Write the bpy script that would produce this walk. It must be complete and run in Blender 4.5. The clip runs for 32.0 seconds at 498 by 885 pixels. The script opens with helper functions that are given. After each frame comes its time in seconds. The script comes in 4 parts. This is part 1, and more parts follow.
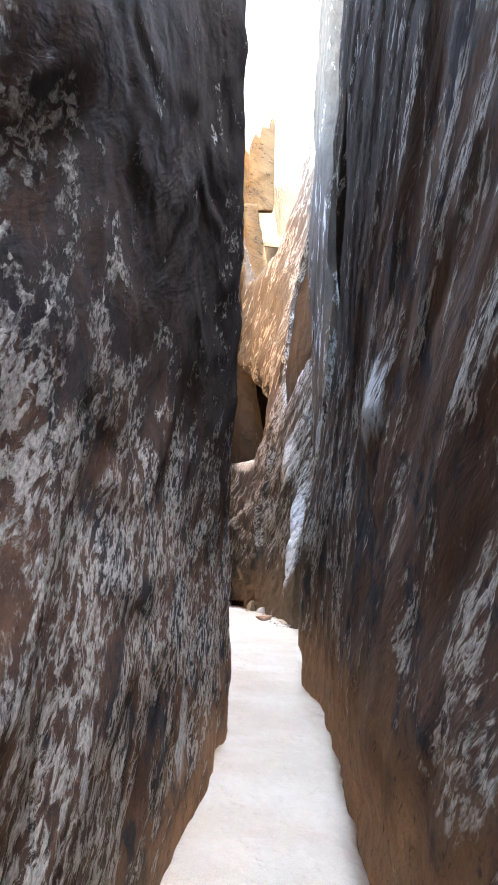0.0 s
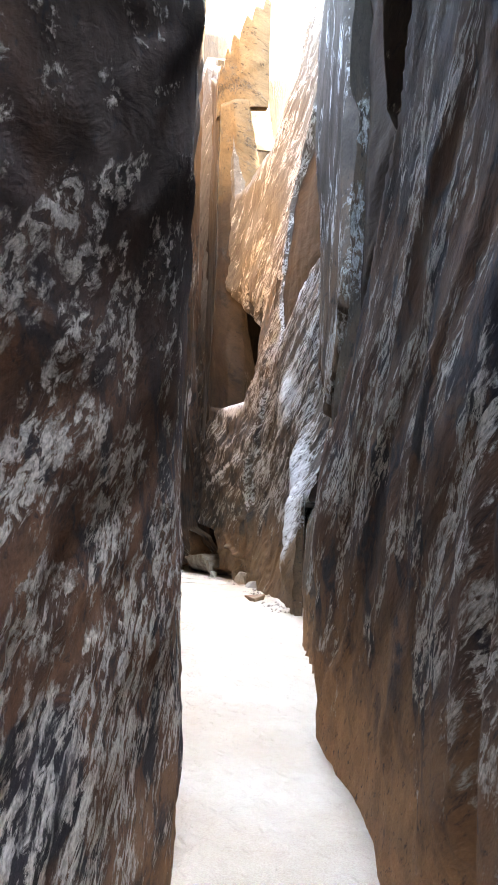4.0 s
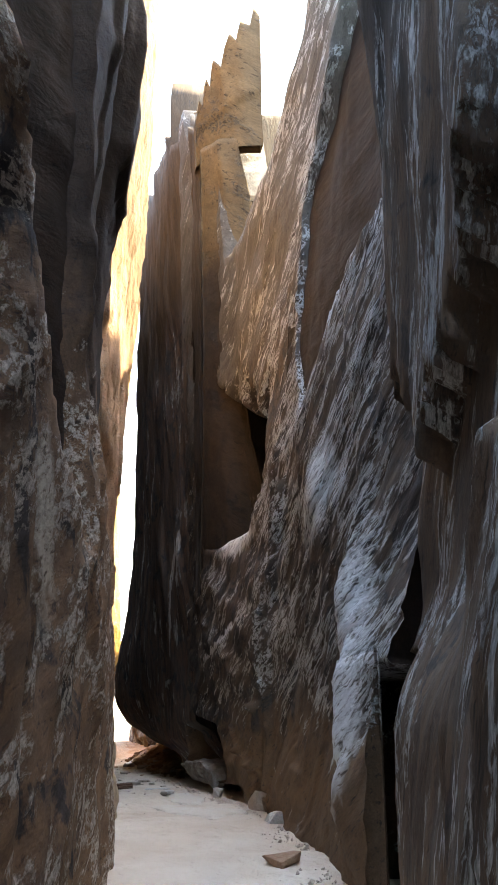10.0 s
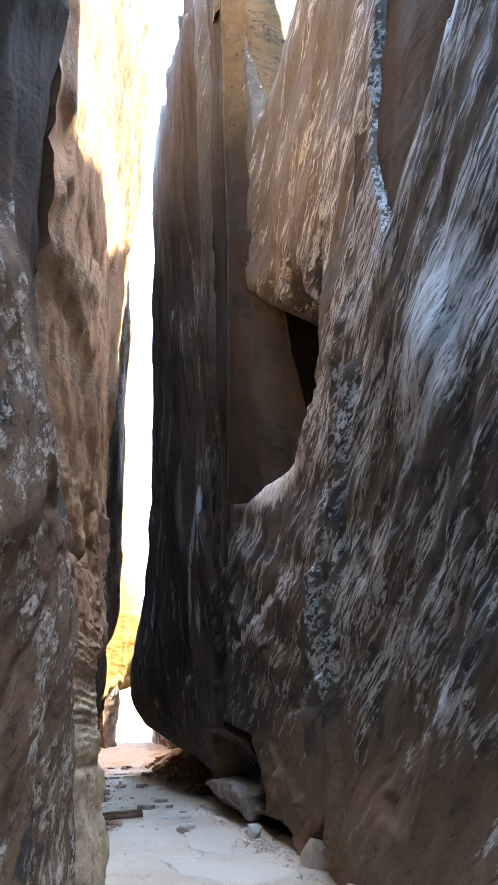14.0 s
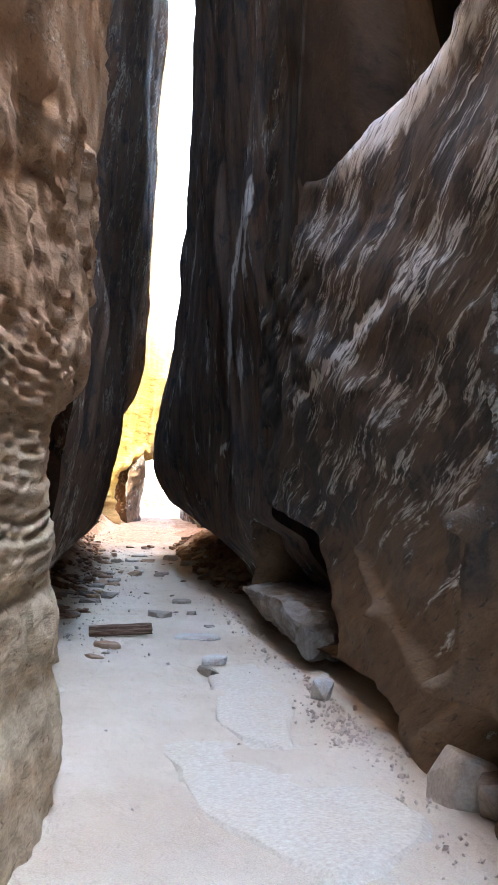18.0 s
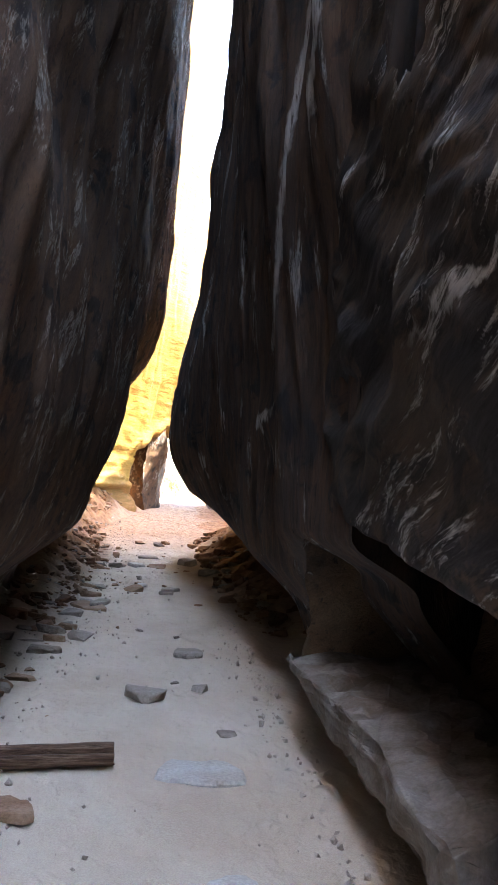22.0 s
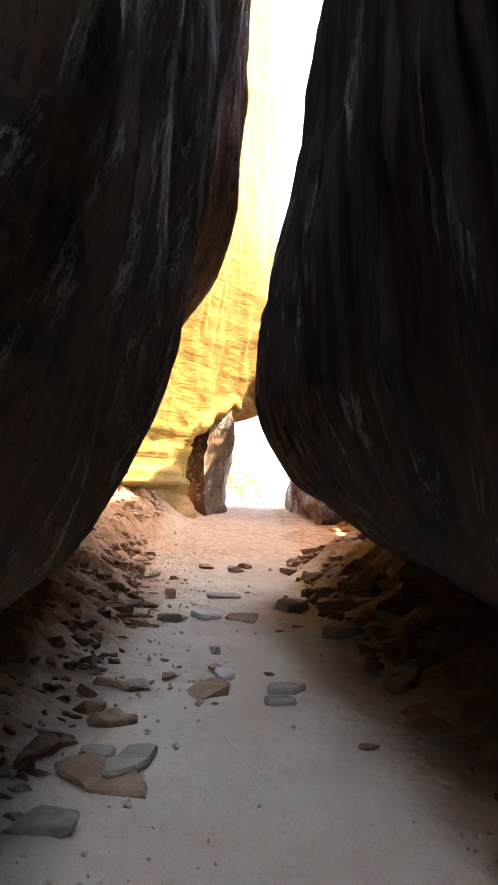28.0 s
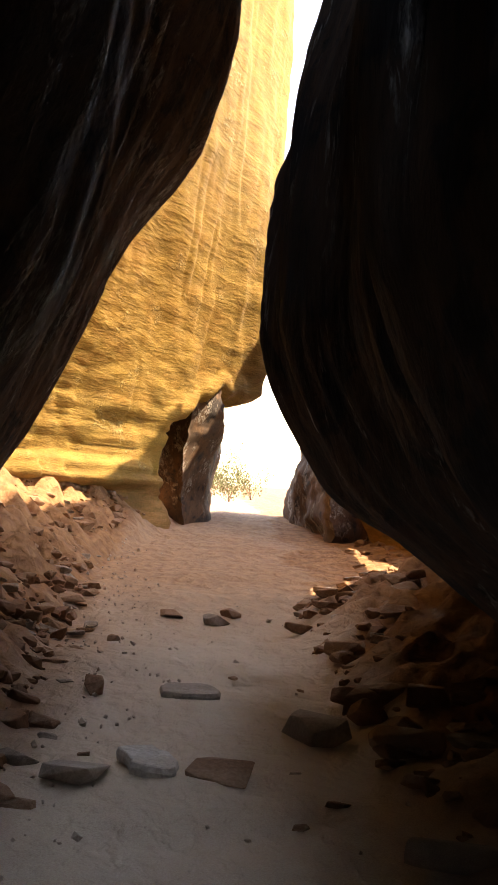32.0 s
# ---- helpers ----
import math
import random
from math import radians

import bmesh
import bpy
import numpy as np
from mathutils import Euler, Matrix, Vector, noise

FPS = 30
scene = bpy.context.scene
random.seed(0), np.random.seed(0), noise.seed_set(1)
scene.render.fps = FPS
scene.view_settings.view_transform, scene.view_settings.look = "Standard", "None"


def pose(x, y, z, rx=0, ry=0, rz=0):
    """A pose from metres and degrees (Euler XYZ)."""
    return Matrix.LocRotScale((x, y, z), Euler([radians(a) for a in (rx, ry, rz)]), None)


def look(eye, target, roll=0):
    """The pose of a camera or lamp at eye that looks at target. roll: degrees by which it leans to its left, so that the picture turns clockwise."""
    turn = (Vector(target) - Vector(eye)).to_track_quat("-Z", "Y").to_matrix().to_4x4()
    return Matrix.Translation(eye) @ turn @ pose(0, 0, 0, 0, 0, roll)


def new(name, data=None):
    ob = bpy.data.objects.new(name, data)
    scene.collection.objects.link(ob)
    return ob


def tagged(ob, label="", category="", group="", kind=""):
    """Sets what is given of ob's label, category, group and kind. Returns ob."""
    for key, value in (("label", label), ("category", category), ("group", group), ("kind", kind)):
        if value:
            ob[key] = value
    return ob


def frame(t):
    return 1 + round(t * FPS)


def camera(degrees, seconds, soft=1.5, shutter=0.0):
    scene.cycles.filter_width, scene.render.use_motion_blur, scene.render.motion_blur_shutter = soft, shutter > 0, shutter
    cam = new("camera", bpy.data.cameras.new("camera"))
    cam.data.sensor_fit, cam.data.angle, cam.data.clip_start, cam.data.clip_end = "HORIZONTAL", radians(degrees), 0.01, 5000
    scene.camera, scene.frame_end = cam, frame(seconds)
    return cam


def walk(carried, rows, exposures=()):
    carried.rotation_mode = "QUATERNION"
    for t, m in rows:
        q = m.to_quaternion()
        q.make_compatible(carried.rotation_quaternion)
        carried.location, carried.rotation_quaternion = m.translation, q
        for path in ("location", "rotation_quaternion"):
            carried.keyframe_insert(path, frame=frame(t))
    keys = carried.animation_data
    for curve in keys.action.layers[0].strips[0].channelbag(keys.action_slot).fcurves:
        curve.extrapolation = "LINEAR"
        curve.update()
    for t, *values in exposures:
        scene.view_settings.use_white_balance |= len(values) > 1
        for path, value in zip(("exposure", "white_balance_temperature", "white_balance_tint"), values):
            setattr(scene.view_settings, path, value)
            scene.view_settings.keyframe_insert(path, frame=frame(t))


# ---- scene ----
cam = camera(23.7, 32.0)
METRES, EYE, TILT, LEAN, TURN = 46.9, 1.5, 0.0, 0.0, -9.1
ROWS = [
    (0.0, 0.0, 0.0, 0.0, -0.17, 7.06, -1.38),
    (0.5, 0.0002, 0.014, 0.0003, -0.55, 4.85, -2.17),
    (1.0, 0.0002, 0.0282, 0.001, -0.19, 4.95, -1.49),
    (1.5, 0.0003, 0.044, 0.0013, -0.59, 4.97, -0.96),
    (2.0, 0.0008, 0.0592, 0.0008, -0.2, 4.78, -0.91),
    (2.5, -0.0001, 0.0743, 0.0021, -0.3, 4.83, -1.13),
    (3.0, 0.0014, 0.0894, 0.0027, -0.84, 4.65, -1.01),
    (3.5, 0.0018, 0.1038, 0.0038, -0.55, 4.78, -1.63),
    (5.5, 0.0043, 0.1684, 0.0049, -0.43, 6.44, -0.92),
    (6.0, 0.0047, 0.184, 0.0059, -0.48, 7.22, -1.26),
    (6.5, 0.006, 0.1998, 0.0067, -0.27, 10.59, -0.46),
    (7.0, 0.0064, 0.2153, 0.0075, -0.28, 11.68, 0.72),
    (7.5, 0.0068, 0.2316, 0.0076, -0.25, 11.76, 0.51),
    (8.0, 0.0066, 0.2465, 0.0083, -0.32, 13.54, 0.27),
    (8.5, 0.0069, 0.2625, 0.008, -0.12, 14.37, 0.88),
    (9.0, 0.0056, 0.2762, 0.0086, -0.12, 14.34, 0.74),
    (9.5, 0.0051, 0.2902, 0.0098, -0.12, 14.44, 0.86),
    (10.0, 0.005, 0.3057, 0.0099, 0.51, 13.87, 1.35),
    (10.5, 0.0039, 0.32, 0.0103, 0.84, 14.2, 1.15),
    (11.0, 0.0025, 0.3348, 0.0108, 0.63, 13.71, 0.94),
    (11.5, 0.0003, 0.3484, 0.0113, 0.62, 11.39, 1.38),
    (12.0, 0.0004, 0.3633, 0.0114, 0.87, 7.32, 2.06),
    (12.5, 0.0004, 0.3775, 0.0124, 0.85, 7.54, 2.1),
    (13.0, 0.0002, 0.3923, 0.0136, 0.58, 8.1, 1.39),
    (13.5, 0.0002, 0.4069, 0.0148, 1.16, 13.83, 1.87),
    (15.5, -0.0036, 0.4692, 0.018, 3.91, 10.95, 0.59),
    (16.0, -0.0057, 0.484, 0.0183, 3.95, 9.66, 0.15),
    (16.5, -0.0068, 0.5, 0.018, 3.34, 7.64, -2.15),
    (17.0, -0.0084, 0.5159, 0.018, 3.53, 5.81, -1.83),
    (17.5, -0.01, 0.5318, 0.0183, 3.34, 3.25, -2.78),
    (18.0, -0.0111, 0.5482, 0.0192, 3.37, 3.01, -1.14),
    (18.5, -0.0115, 0.5638, 0.0197, 3.39, 3.29, -1.42),
    (19.0, -0.0113, 0.5803, 0.0201, 3.36, 3.38, -2.07),
    (19.5, -0.0128, 0.5971, 0.0199, 3.31, 2.95, -2.68),
    (20.0, -0.0135, 0.6137, 0.0198, 3.36, 1.87, -2.7),
    (20.5, -0.0166, 0.6296, 0.021, 5.05, 1.7, -2.38),
    (21.0, -0.0185, 0.6464, 0.0211, 4.75, 2.03, -2.33),
    (21.5, -0.0205, 0.6618, 0.022, 4.98, 2.05, -2.85),
    (22.0, -0.0223, 0.6776, 0.023, 4.92, 2.1, -3.24),
    (22.5, -0.0241, 0.6931, 0.0233, 5.02, 2.01, -2.95),
    (23.0, -0.0272, 0.7086, 0.0239, 6.22, 1.94, -2.9),
    (23.5, -0.0308, 0.725, 0.0236, 5.93, 2.1, -3.02),
    (24.0, -0.0348, 0.7397, 0.023, 5.88, 2.36, -3.29),
    (24.5, -0.039, 0.7578, 0.0217, 5.92, 2.65, -4.33),
    (26.5, -0.0444, 0.8206, 0.0201, 6.45, 2.43, -3.37),
    (27.0, -0.0473, 0.8351, 0.0205, 8.04, 2.01, -2.96),
    (27.5, -0.0529, 0.8496, 0.0201, 7.75, 2.42, -1.33),
    (28.0, -0.059, 0.8654, 0.0188, 7.51, 2.11, -1.77),
    (28.5, -0.0637, 0.8813, 0.0191, 7.25, 2.43, -2.23),
    (29.0, -0.0661, 0.8978, 0.0193, 6.67, 2.35, -2.65),
    (29.5, -0.0675, 0.9136, 0.0201, 6.73, 2.1, -4.24),
    (30.0, -0.069, 0.9288, 0.0202, 6.66, 2.06, -3.81),
    (30.5, -0.0701, 0.9447, 0.0198, 7.04, 2.15, -2.91),
    (31.0, -0.0722, 0.9598, 0.0204, 6.93, 2.15, -3.28),
    (31.5, -0.0739, 0.9758, 0.0201, 7.0, 2.17, -3.42),
    (32.0, -0.0762, 0.9913, 0.0202, 7.0, 2.09, -3.66),
]
EXPOSURES = [(0.0, 5.8, 8100, 7), (3.0, 6.0, 8300, 6), (6.0, 5.72, 8400, 4), (7.0, 5.0, 8500, 3), (9.0, 4.3, 8100, 4), (11.0, 4.88, 7100, 4), (12.0, 5.17, 6700, 3), (13.0, 5.2, 6300, 0), (16.0, 4.3, 6500, 2), (17.0, 4.92, 6900, 4), (18.0, 5.2, 6700, 3), (21.0, 4.95, 6800, 6), (23.0, 4.9, 7000, 8), (28.0, 4.5, 8000, 10), (30.0, 3.88, 8800, 14), (32.0, 3.12, 8900, 13)]
walk(cam, [(t, pose(0, 0, EYE, TILT, LEAN, TURN) @ pose(METRES * x, METRES * y, METRES * z, 90 + pitch, roll, yaw)) for t, x, y, z, yaw, pitch, roll in ROWS], EXPOSURES)

# ---- world, sun ----
SUN_UP, SUN_ROUND = radians(62), radians(83)


def sky_and_sun():
    w = bpy.data.worlds.new("world")
    w.use_nodes = True
    nt = w.node_tree
    sky = nt.nodes.new("ShaderNodeTexSky")
    sky.sky_type, sky.sun_disc = "NISHITA", False
    sky.sun_elevation, sky.sun_rotation = SUN_UP, SUN_ROUND
    bg = nt.nodes["Background"]
    bg.inputs["Strength"].default_value = 0.15
    nt.links.new(sky.outputs[0], bg.inputs["Color"])
    scene.world = w
    lamp = bpy.data.lights.new("sun", "SUN")
    lamp.energy, lamp.angle, lamp.color = 2.0, radians(0.5), (1.0, 0.91, 0.77)
    ob = new("sun", lamp)
    way = Vector((math.sin(SUN_ROUND) * math.cos(SUN_UP), math.cos(SUN_ROUND) * math.cos(SUN_UP), math.sin(SUN_UP)))
    ob.matrix_world = look(way * 60, (0, 0, 0))


sky_and_sun()


# ---- materials ----
class Nodes:
    def __init__(self, name):
        self.m = bpy.data.materials.new(name)
        self.m.use_nodes = True
        self.t = self.m.node_tree
        self.b = self.t.nodes["Principled BSDF"]
        self.co = self.t.nodes.new("ShaderNodeTexCoord").outputs["Object"]

    def add(self, kind, **values):
        n = self.t.nodes.new(kind)
        for key, value in values.items():
            setattr(n, key, value)
        return n

    def link(self, a, b):
        self.t.links.new(a, b)

    def mapped(self, scale, turn=(0, 0, 0), place=None):
        n = self.add("ShaderNodeMapping")
        n.inputs["Scale"].default_value = scale
        n.inputs["Rotation"].default_value = [radians(a) for a in turn]
        self.link(place or self.co, n.inputs["Vector"])
        return n.outputs[0]

    def noise(self, place, scale, detail=6, rough=0.6, warp=0.0):
        n = self.add("ShaderNodeTexNoise")
        for key, value in (("Scale", scale), ("Detail", detail), ("Roughness", rough), ("Distortion", warp)):
            n.inputs[key].default_value = value
        self.link(place, n.inputs["Vector"])
        return n.outputs["Fac"]

    def ramp(self, fac, stops):
        n = self.add("ShaderNodeValToRGB")
        e = n.color_ramp.elements
        while len(e) < len(stops):
            e.new(0.5)
        for k, (at, c) in enumerate(stops):
            e[k].position = at
            e[k].color = (*c, 1) if isinstance(c, tuple) else (c, c, c, 1)
        self.link(fac, n.inputs["Fac"])
        return n.outputs["Color"]

    def mix(self, fac, a, b, kind="MIX"):
        n = self.add("ShaderNodeMix", data_type="RGBA", blend_type=kind)
        for sock, value in ((n.inputs[0], fac), (n.inputs[6], a), (n.inputs[7], b)):
            if isinstance(value, (tuple, float, int)):
                sock.default_value = (*value, 1) if isinstance(value, tuple) else value
            else:
                self.link(value, sock)
        return n.outputs[2]

    def maths(self, kind, a, b=0.0):
        n = self.add("ShaderNodeMath", operation=kind)
        for sock, value in zip(n.inputs, (a, b)):
            if isinstance(value, (float, int)):
                sock.default_value = value
            else:
                self.link(value, sock)
        return n.outputs[0]

    def bump(self, height, depth, strength=1.0, before=None):
        n = self.add("ShaderNodeBump")
        n.inputs["Distance"].default_value, n.inputs["Strength"].default_value = depth, strength
        self.link(height, n.inputs["Height"])
        if before:
            self.link(before, n.inputs["Normal"])
        return n.outputs[0]

    def done(self, colour, rough=0.85, normal=None):
        self.link(colour, self.b.inputs["Base Color"])
        if isinstance(rough, float):
            self.b.inputs["Roughness"].default_value = rough
        else:
            self.link(rough, self.b.inputs["Roughness"])
        if normal:
            self.link(normal, self.b.inputs["Normal"])
        return self.m


def rock_material(name, scab, body, crust, rust, lean=75, cover=0.5, grain=1.0, foot=None, scars=(), bands=0.0, high=None, dark=0.5, gloss=0.8, drawn=0.30, fade=None):
    """Weathered sandstone in broken layers: rusty body, pale mineral crust in granular patches, dark scabs of varnish.
    lean: degrees off the upright along which the patches are drawn out; cover, dark: shares of crust and scabs;
    scars: (x, y, z, half length in y, half length in z, turn) of pale places; foot: (z, colour, rise along y) of
    scoured rock near the ground;
    bands: strength of level bedding; high: (z, colour, loss of crust, fall along y, from y) of the colour above that
    height;
    fade: (y, y, loss) between which the crust thins out."""
    n = Nodes(name)
    p = n.mapped((1, 1, drawn), place=n.mapped((1, 1, 1), (lean, 0, 0)))
    large = n.noise(n.mapped((1, 0.6, 1.0)), 0.8, 3, 0.55, 0.4)
    crusty = n.noise(p, 3.2 / grain, 9, 0.70, 0.3)
    g = n.mapped((1, 1, 0.8 * drawn), place=n.mapped((1, 1, 1), (lean, 0, 0)))
    grit = n.noise(g, 19.0 / grain, 7, 0.68, 0.5)
    fine = n.noise(p, 70.0 / grain, 3, 0.65)
    mottle = n.noise(p, 5.0 / grain, 6, 0.65, 0.5)
    scabby = n.noise(n.mapped((1, 0.42, 0.75), (8, 0, 0)), 2.6 / grain, 7, 0.62, 0.6)
    base = n.mix(n.ramp(mottle, [(0.40, 0.0), (0.62, 1.0)]), body, rust)
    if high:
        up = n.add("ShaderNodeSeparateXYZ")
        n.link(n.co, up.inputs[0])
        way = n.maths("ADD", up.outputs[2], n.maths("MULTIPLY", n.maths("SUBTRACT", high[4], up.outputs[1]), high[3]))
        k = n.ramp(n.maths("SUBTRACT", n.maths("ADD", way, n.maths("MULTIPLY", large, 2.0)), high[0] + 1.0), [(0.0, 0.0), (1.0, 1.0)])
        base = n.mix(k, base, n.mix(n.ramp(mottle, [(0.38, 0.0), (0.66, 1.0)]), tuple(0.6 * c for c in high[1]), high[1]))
    shift = n.maths("MULTIPLY", n.maths("SUBTRACT", large, 0.5), 0.40)
    if high:
        shift = n.maths("SUBTRACT", shift, n.maths("MULTIPLY", k, high[2]))
    plain = k if high else None
    if fade:
        far_ = n.add("ShaderNodeSeparateXYZ")
        n.link(n.co, far_.inputs[0])
        k = n.ramp(n.maths("MULTIPLY", n.maths("SUBTRACT", far_.outputs[1], fade[0]), 1.0 / (fade[1] - fade[0])), [(0.0, 0.0), (1.0, 1.0)])
        shift = n.maths("SUBTRACT", shift, n.maths("MULTIPLY", k, fade[2]))
    k = n.ramp(n.maths("ADD", scabby, n.maths("MULTIPLY", shift, -0.6)), [(0.72 - 0.3 * dark, 0.0), (0.78 - 0.3 * dark, 0.92)])
    if high:
        k = n.maths("MULTIPLY", k, n.maths("SUBTRACT", 1.0, plain))
    base = n.mix(k, base, n.mix(n.ramp(grit, [(0.4, 0.0), (0.7, 1.0)]), scab, tuple(2.2 * c for c in scab)))
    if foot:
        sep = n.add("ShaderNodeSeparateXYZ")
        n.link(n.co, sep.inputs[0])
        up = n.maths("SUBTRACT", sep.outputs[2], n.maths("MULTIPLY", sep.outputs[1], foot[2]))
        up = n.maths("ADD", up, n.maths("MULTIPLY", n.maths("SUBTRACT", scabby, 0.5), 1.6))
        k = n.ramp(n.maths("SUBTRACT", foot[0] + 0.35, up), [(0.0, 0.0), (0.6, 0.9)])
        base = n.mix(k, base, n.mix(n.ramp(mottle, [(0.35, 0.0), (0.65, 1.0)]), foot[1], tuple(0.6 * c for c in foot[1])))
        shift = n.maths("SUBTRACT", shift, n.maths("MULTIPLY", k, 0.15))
    c = n.ramp(n.maths("ADD", crusty, shift), [(0.74 - 0.4 * cover, 0.0), (0.80 - 0.4 * cover, 1.0)])
    c = n.maths("MULTIPLY", c, n.ramp(grit, [(0.465, 0.0), (0.525, 1.0)]))
    base = n.mix(n.maths("MULTIPLY", c, 0.9), base, n.mix(n.ramp(fine, [(0.36, 0.0), (0.62, 1.0)]), tuple(0.55 * v for v in crust), crust))
    for x, y, z, ly, lz, turn in scars:
        m = n.add("ShaderNodeMapping", vector_type="TEXTURE")
        m.inputs["Location"].default_value = (x, y, z)
        m.inputs["Rotation"].default_value = (radians(turn), 0, 0)
        m.inputs["Scale"].default_value = (0.8, ly, lz)
        warp = n.add("ShaderNodeVectorMath", operation="ADD")
        tex = n.add("ShaderNodeTexNoise")
        tex.inputs["Scale"].default_value, tex.inputs["Detail"].default_value = 5.0, 5
        n.link(n.co, tex.inputs["Vector"])
        half = n.add("ShaderNodeVectorMath", operation="MULTIPLY_ADD")
        half.inputs[1].default_value, half.inputs[2].default_value = (0, 0.7 * ly + 0.2, 0.3), (0, -0.35 * ly - 0.1, -0.15)
        n.link(tex.outputs["Color"], half.inputs[0])
        n.link(n.co, warp.inputs[0])
        n.link(half.outputs[0], warp.inputs[1])
        n.link(warp.outputs[0], m.inputs["Vector"])
        far = n.add("ShaderNodeVectorMath", operation="LENGTH")
        n.link(m.outputs[0], far.inputs[0])
        k = n.maths("MULTIPLY", n.ramp(far.outputs["Value"], [(0.6, 0.9), (1.0, 0.0)]), n.ramp(grit, [(0.38, 0.25), (0.50, 1.0)]))
        base = n.mix(k, base, tuple(min(0.7, 1.2 * v) for v in crust))
    base = n.mix(n.ramp(grit, [(0.34, 0.75), (0.43, 0.0)]), base, scab)
    h = n.maths("ADD", n.maths("MULTIPLY", c, 0.35), n.maths("ADD", n.maths("MULTIPLY", mottle, 0.9), n.maths("MULTIPLY", grit, 0.35)))
    if bands:
        bed = n.noise(n.mapped((0.15, 0.15, 1.0), (2, 0, 0)), 7.0, 4, 0.7, 0.2)
        base = n.mix(n.ramp(bed, [(0.40, 0.7 * bands), (0.58, 0.0)]), base, tuple(0.55 * v for v in body))
        h = n.maths("ADD", h, n.maths("MULTIPLY", bed, 1.5 * bands))
    base = n.mix(0.3, base, n.ramp(fine, [(0.3, 0.25), (0.7, 0.8)]), "OVERLAY")
    n.b.inputs["Specular IOR Level"].default_value = 0.2
    return n.done(base, gloss, n.bump(h, 0.03, 0.8))


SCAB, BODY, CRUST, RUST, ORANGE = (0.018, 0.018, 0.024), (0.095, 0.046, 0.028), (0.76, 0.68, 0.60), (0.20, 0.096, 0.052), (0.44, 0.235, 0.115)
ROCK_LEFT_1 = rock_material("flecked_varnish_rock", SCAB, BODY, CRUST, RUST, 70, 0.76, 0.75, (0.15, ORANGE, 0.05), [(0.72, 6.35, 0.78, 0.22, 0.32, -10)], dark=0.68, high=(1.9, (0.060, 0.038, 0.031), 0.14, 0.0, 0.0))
ROCK_LEFT_2 = rock_material("dark_folded_rock", (0.024, 0.021, 0.022), (0.15, 0.090, 0.054), (0.62, 0.53, 0.44), (0.25, 0.145, 0.080), 72, 0.68, 0.9, None, [(2.4, 19.3, 2.9, 0.35, 0.5, 10)], dark=0.56, high=(4.2, (0.046, 0.028, 0.019), 0.24, 0.0, 0.0))
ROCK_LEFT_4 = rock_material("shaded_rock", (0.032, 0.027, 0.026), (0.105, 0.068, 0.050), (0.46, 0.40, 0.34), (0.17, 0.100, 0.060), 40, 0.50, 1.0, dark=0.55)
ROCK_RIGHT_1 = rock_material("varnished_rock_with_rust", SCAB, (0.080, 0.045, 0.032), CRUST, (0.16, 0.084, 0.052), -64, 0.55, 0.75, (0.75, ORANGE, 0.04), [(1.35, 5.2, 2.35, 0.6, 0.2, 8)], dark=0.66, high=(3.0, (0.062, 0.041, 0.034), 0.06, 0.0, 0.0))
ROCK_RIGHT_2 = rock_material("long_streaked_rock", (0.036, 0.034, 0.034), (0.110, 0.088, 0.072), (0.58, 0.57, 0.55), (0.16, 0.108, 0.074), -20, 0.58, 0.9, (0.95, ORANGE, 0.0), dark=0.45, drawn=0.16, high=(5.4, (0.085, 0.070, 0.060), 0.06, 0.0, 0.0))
# last scar: pale ledge top, skylight from above painted as colour
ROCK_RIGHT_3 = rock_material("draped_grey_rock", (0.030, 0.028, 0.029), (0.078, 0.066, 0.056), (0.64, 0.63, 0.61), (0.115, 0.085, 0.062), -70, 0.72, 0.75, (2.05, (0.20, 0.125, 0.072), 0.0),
                             [(4.7, 23.4, 2.85, 0.85, 0.6, 30), (4.55, 22.7, 2.0, 0.65, 0.75, 20), (5.0, 25.7, 4.3, 1.0, 0.5, -20), (5.1, 33, 5.0, 2.4, 0.22, 3), (5.05, 34.2, 3.5, 2.6, 0.07, -6), (5.1, 37.6, 1.38, 2.3, 0.13, 0)],
                             high=(7.2, (0.155, 0.138, 0.122), 0.04, 0.0, 0.0), dark=0.62, drawn=0.15, fade=(28, 39, 0.12))
# dark varnish tones, deepened by overhang shade put into the body colour
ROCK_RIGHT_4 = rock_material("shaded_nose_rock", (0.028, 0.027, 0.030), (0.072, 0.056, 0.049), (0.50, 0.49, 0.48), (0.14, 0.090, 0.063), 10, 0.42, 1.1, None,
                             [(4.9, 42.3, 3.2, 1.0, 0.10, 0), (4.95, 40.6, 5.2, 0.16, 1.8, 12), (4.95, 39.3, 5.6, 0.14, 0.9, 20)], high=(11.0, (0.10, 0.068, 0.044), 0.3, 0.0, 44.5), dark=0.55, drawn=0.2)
# recess rock: brown taken near black, the recess's shadow put into the colour
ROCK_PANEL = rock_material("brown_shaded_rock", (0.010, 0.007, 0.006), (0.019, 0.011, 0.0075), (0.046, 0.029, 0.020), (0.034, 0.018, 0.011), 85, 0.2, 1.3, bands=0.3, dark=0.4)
# colour lowered above z 7.6 to offset the direct sun on that part
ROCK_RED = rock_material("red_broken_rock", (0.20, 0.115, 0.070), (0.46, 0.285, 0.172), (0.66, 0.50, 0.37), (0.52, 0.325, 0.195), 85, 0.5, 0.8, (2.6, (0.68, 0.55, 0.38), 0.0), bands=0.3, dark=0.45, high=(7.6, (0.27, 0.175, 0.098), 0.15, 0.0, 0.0))
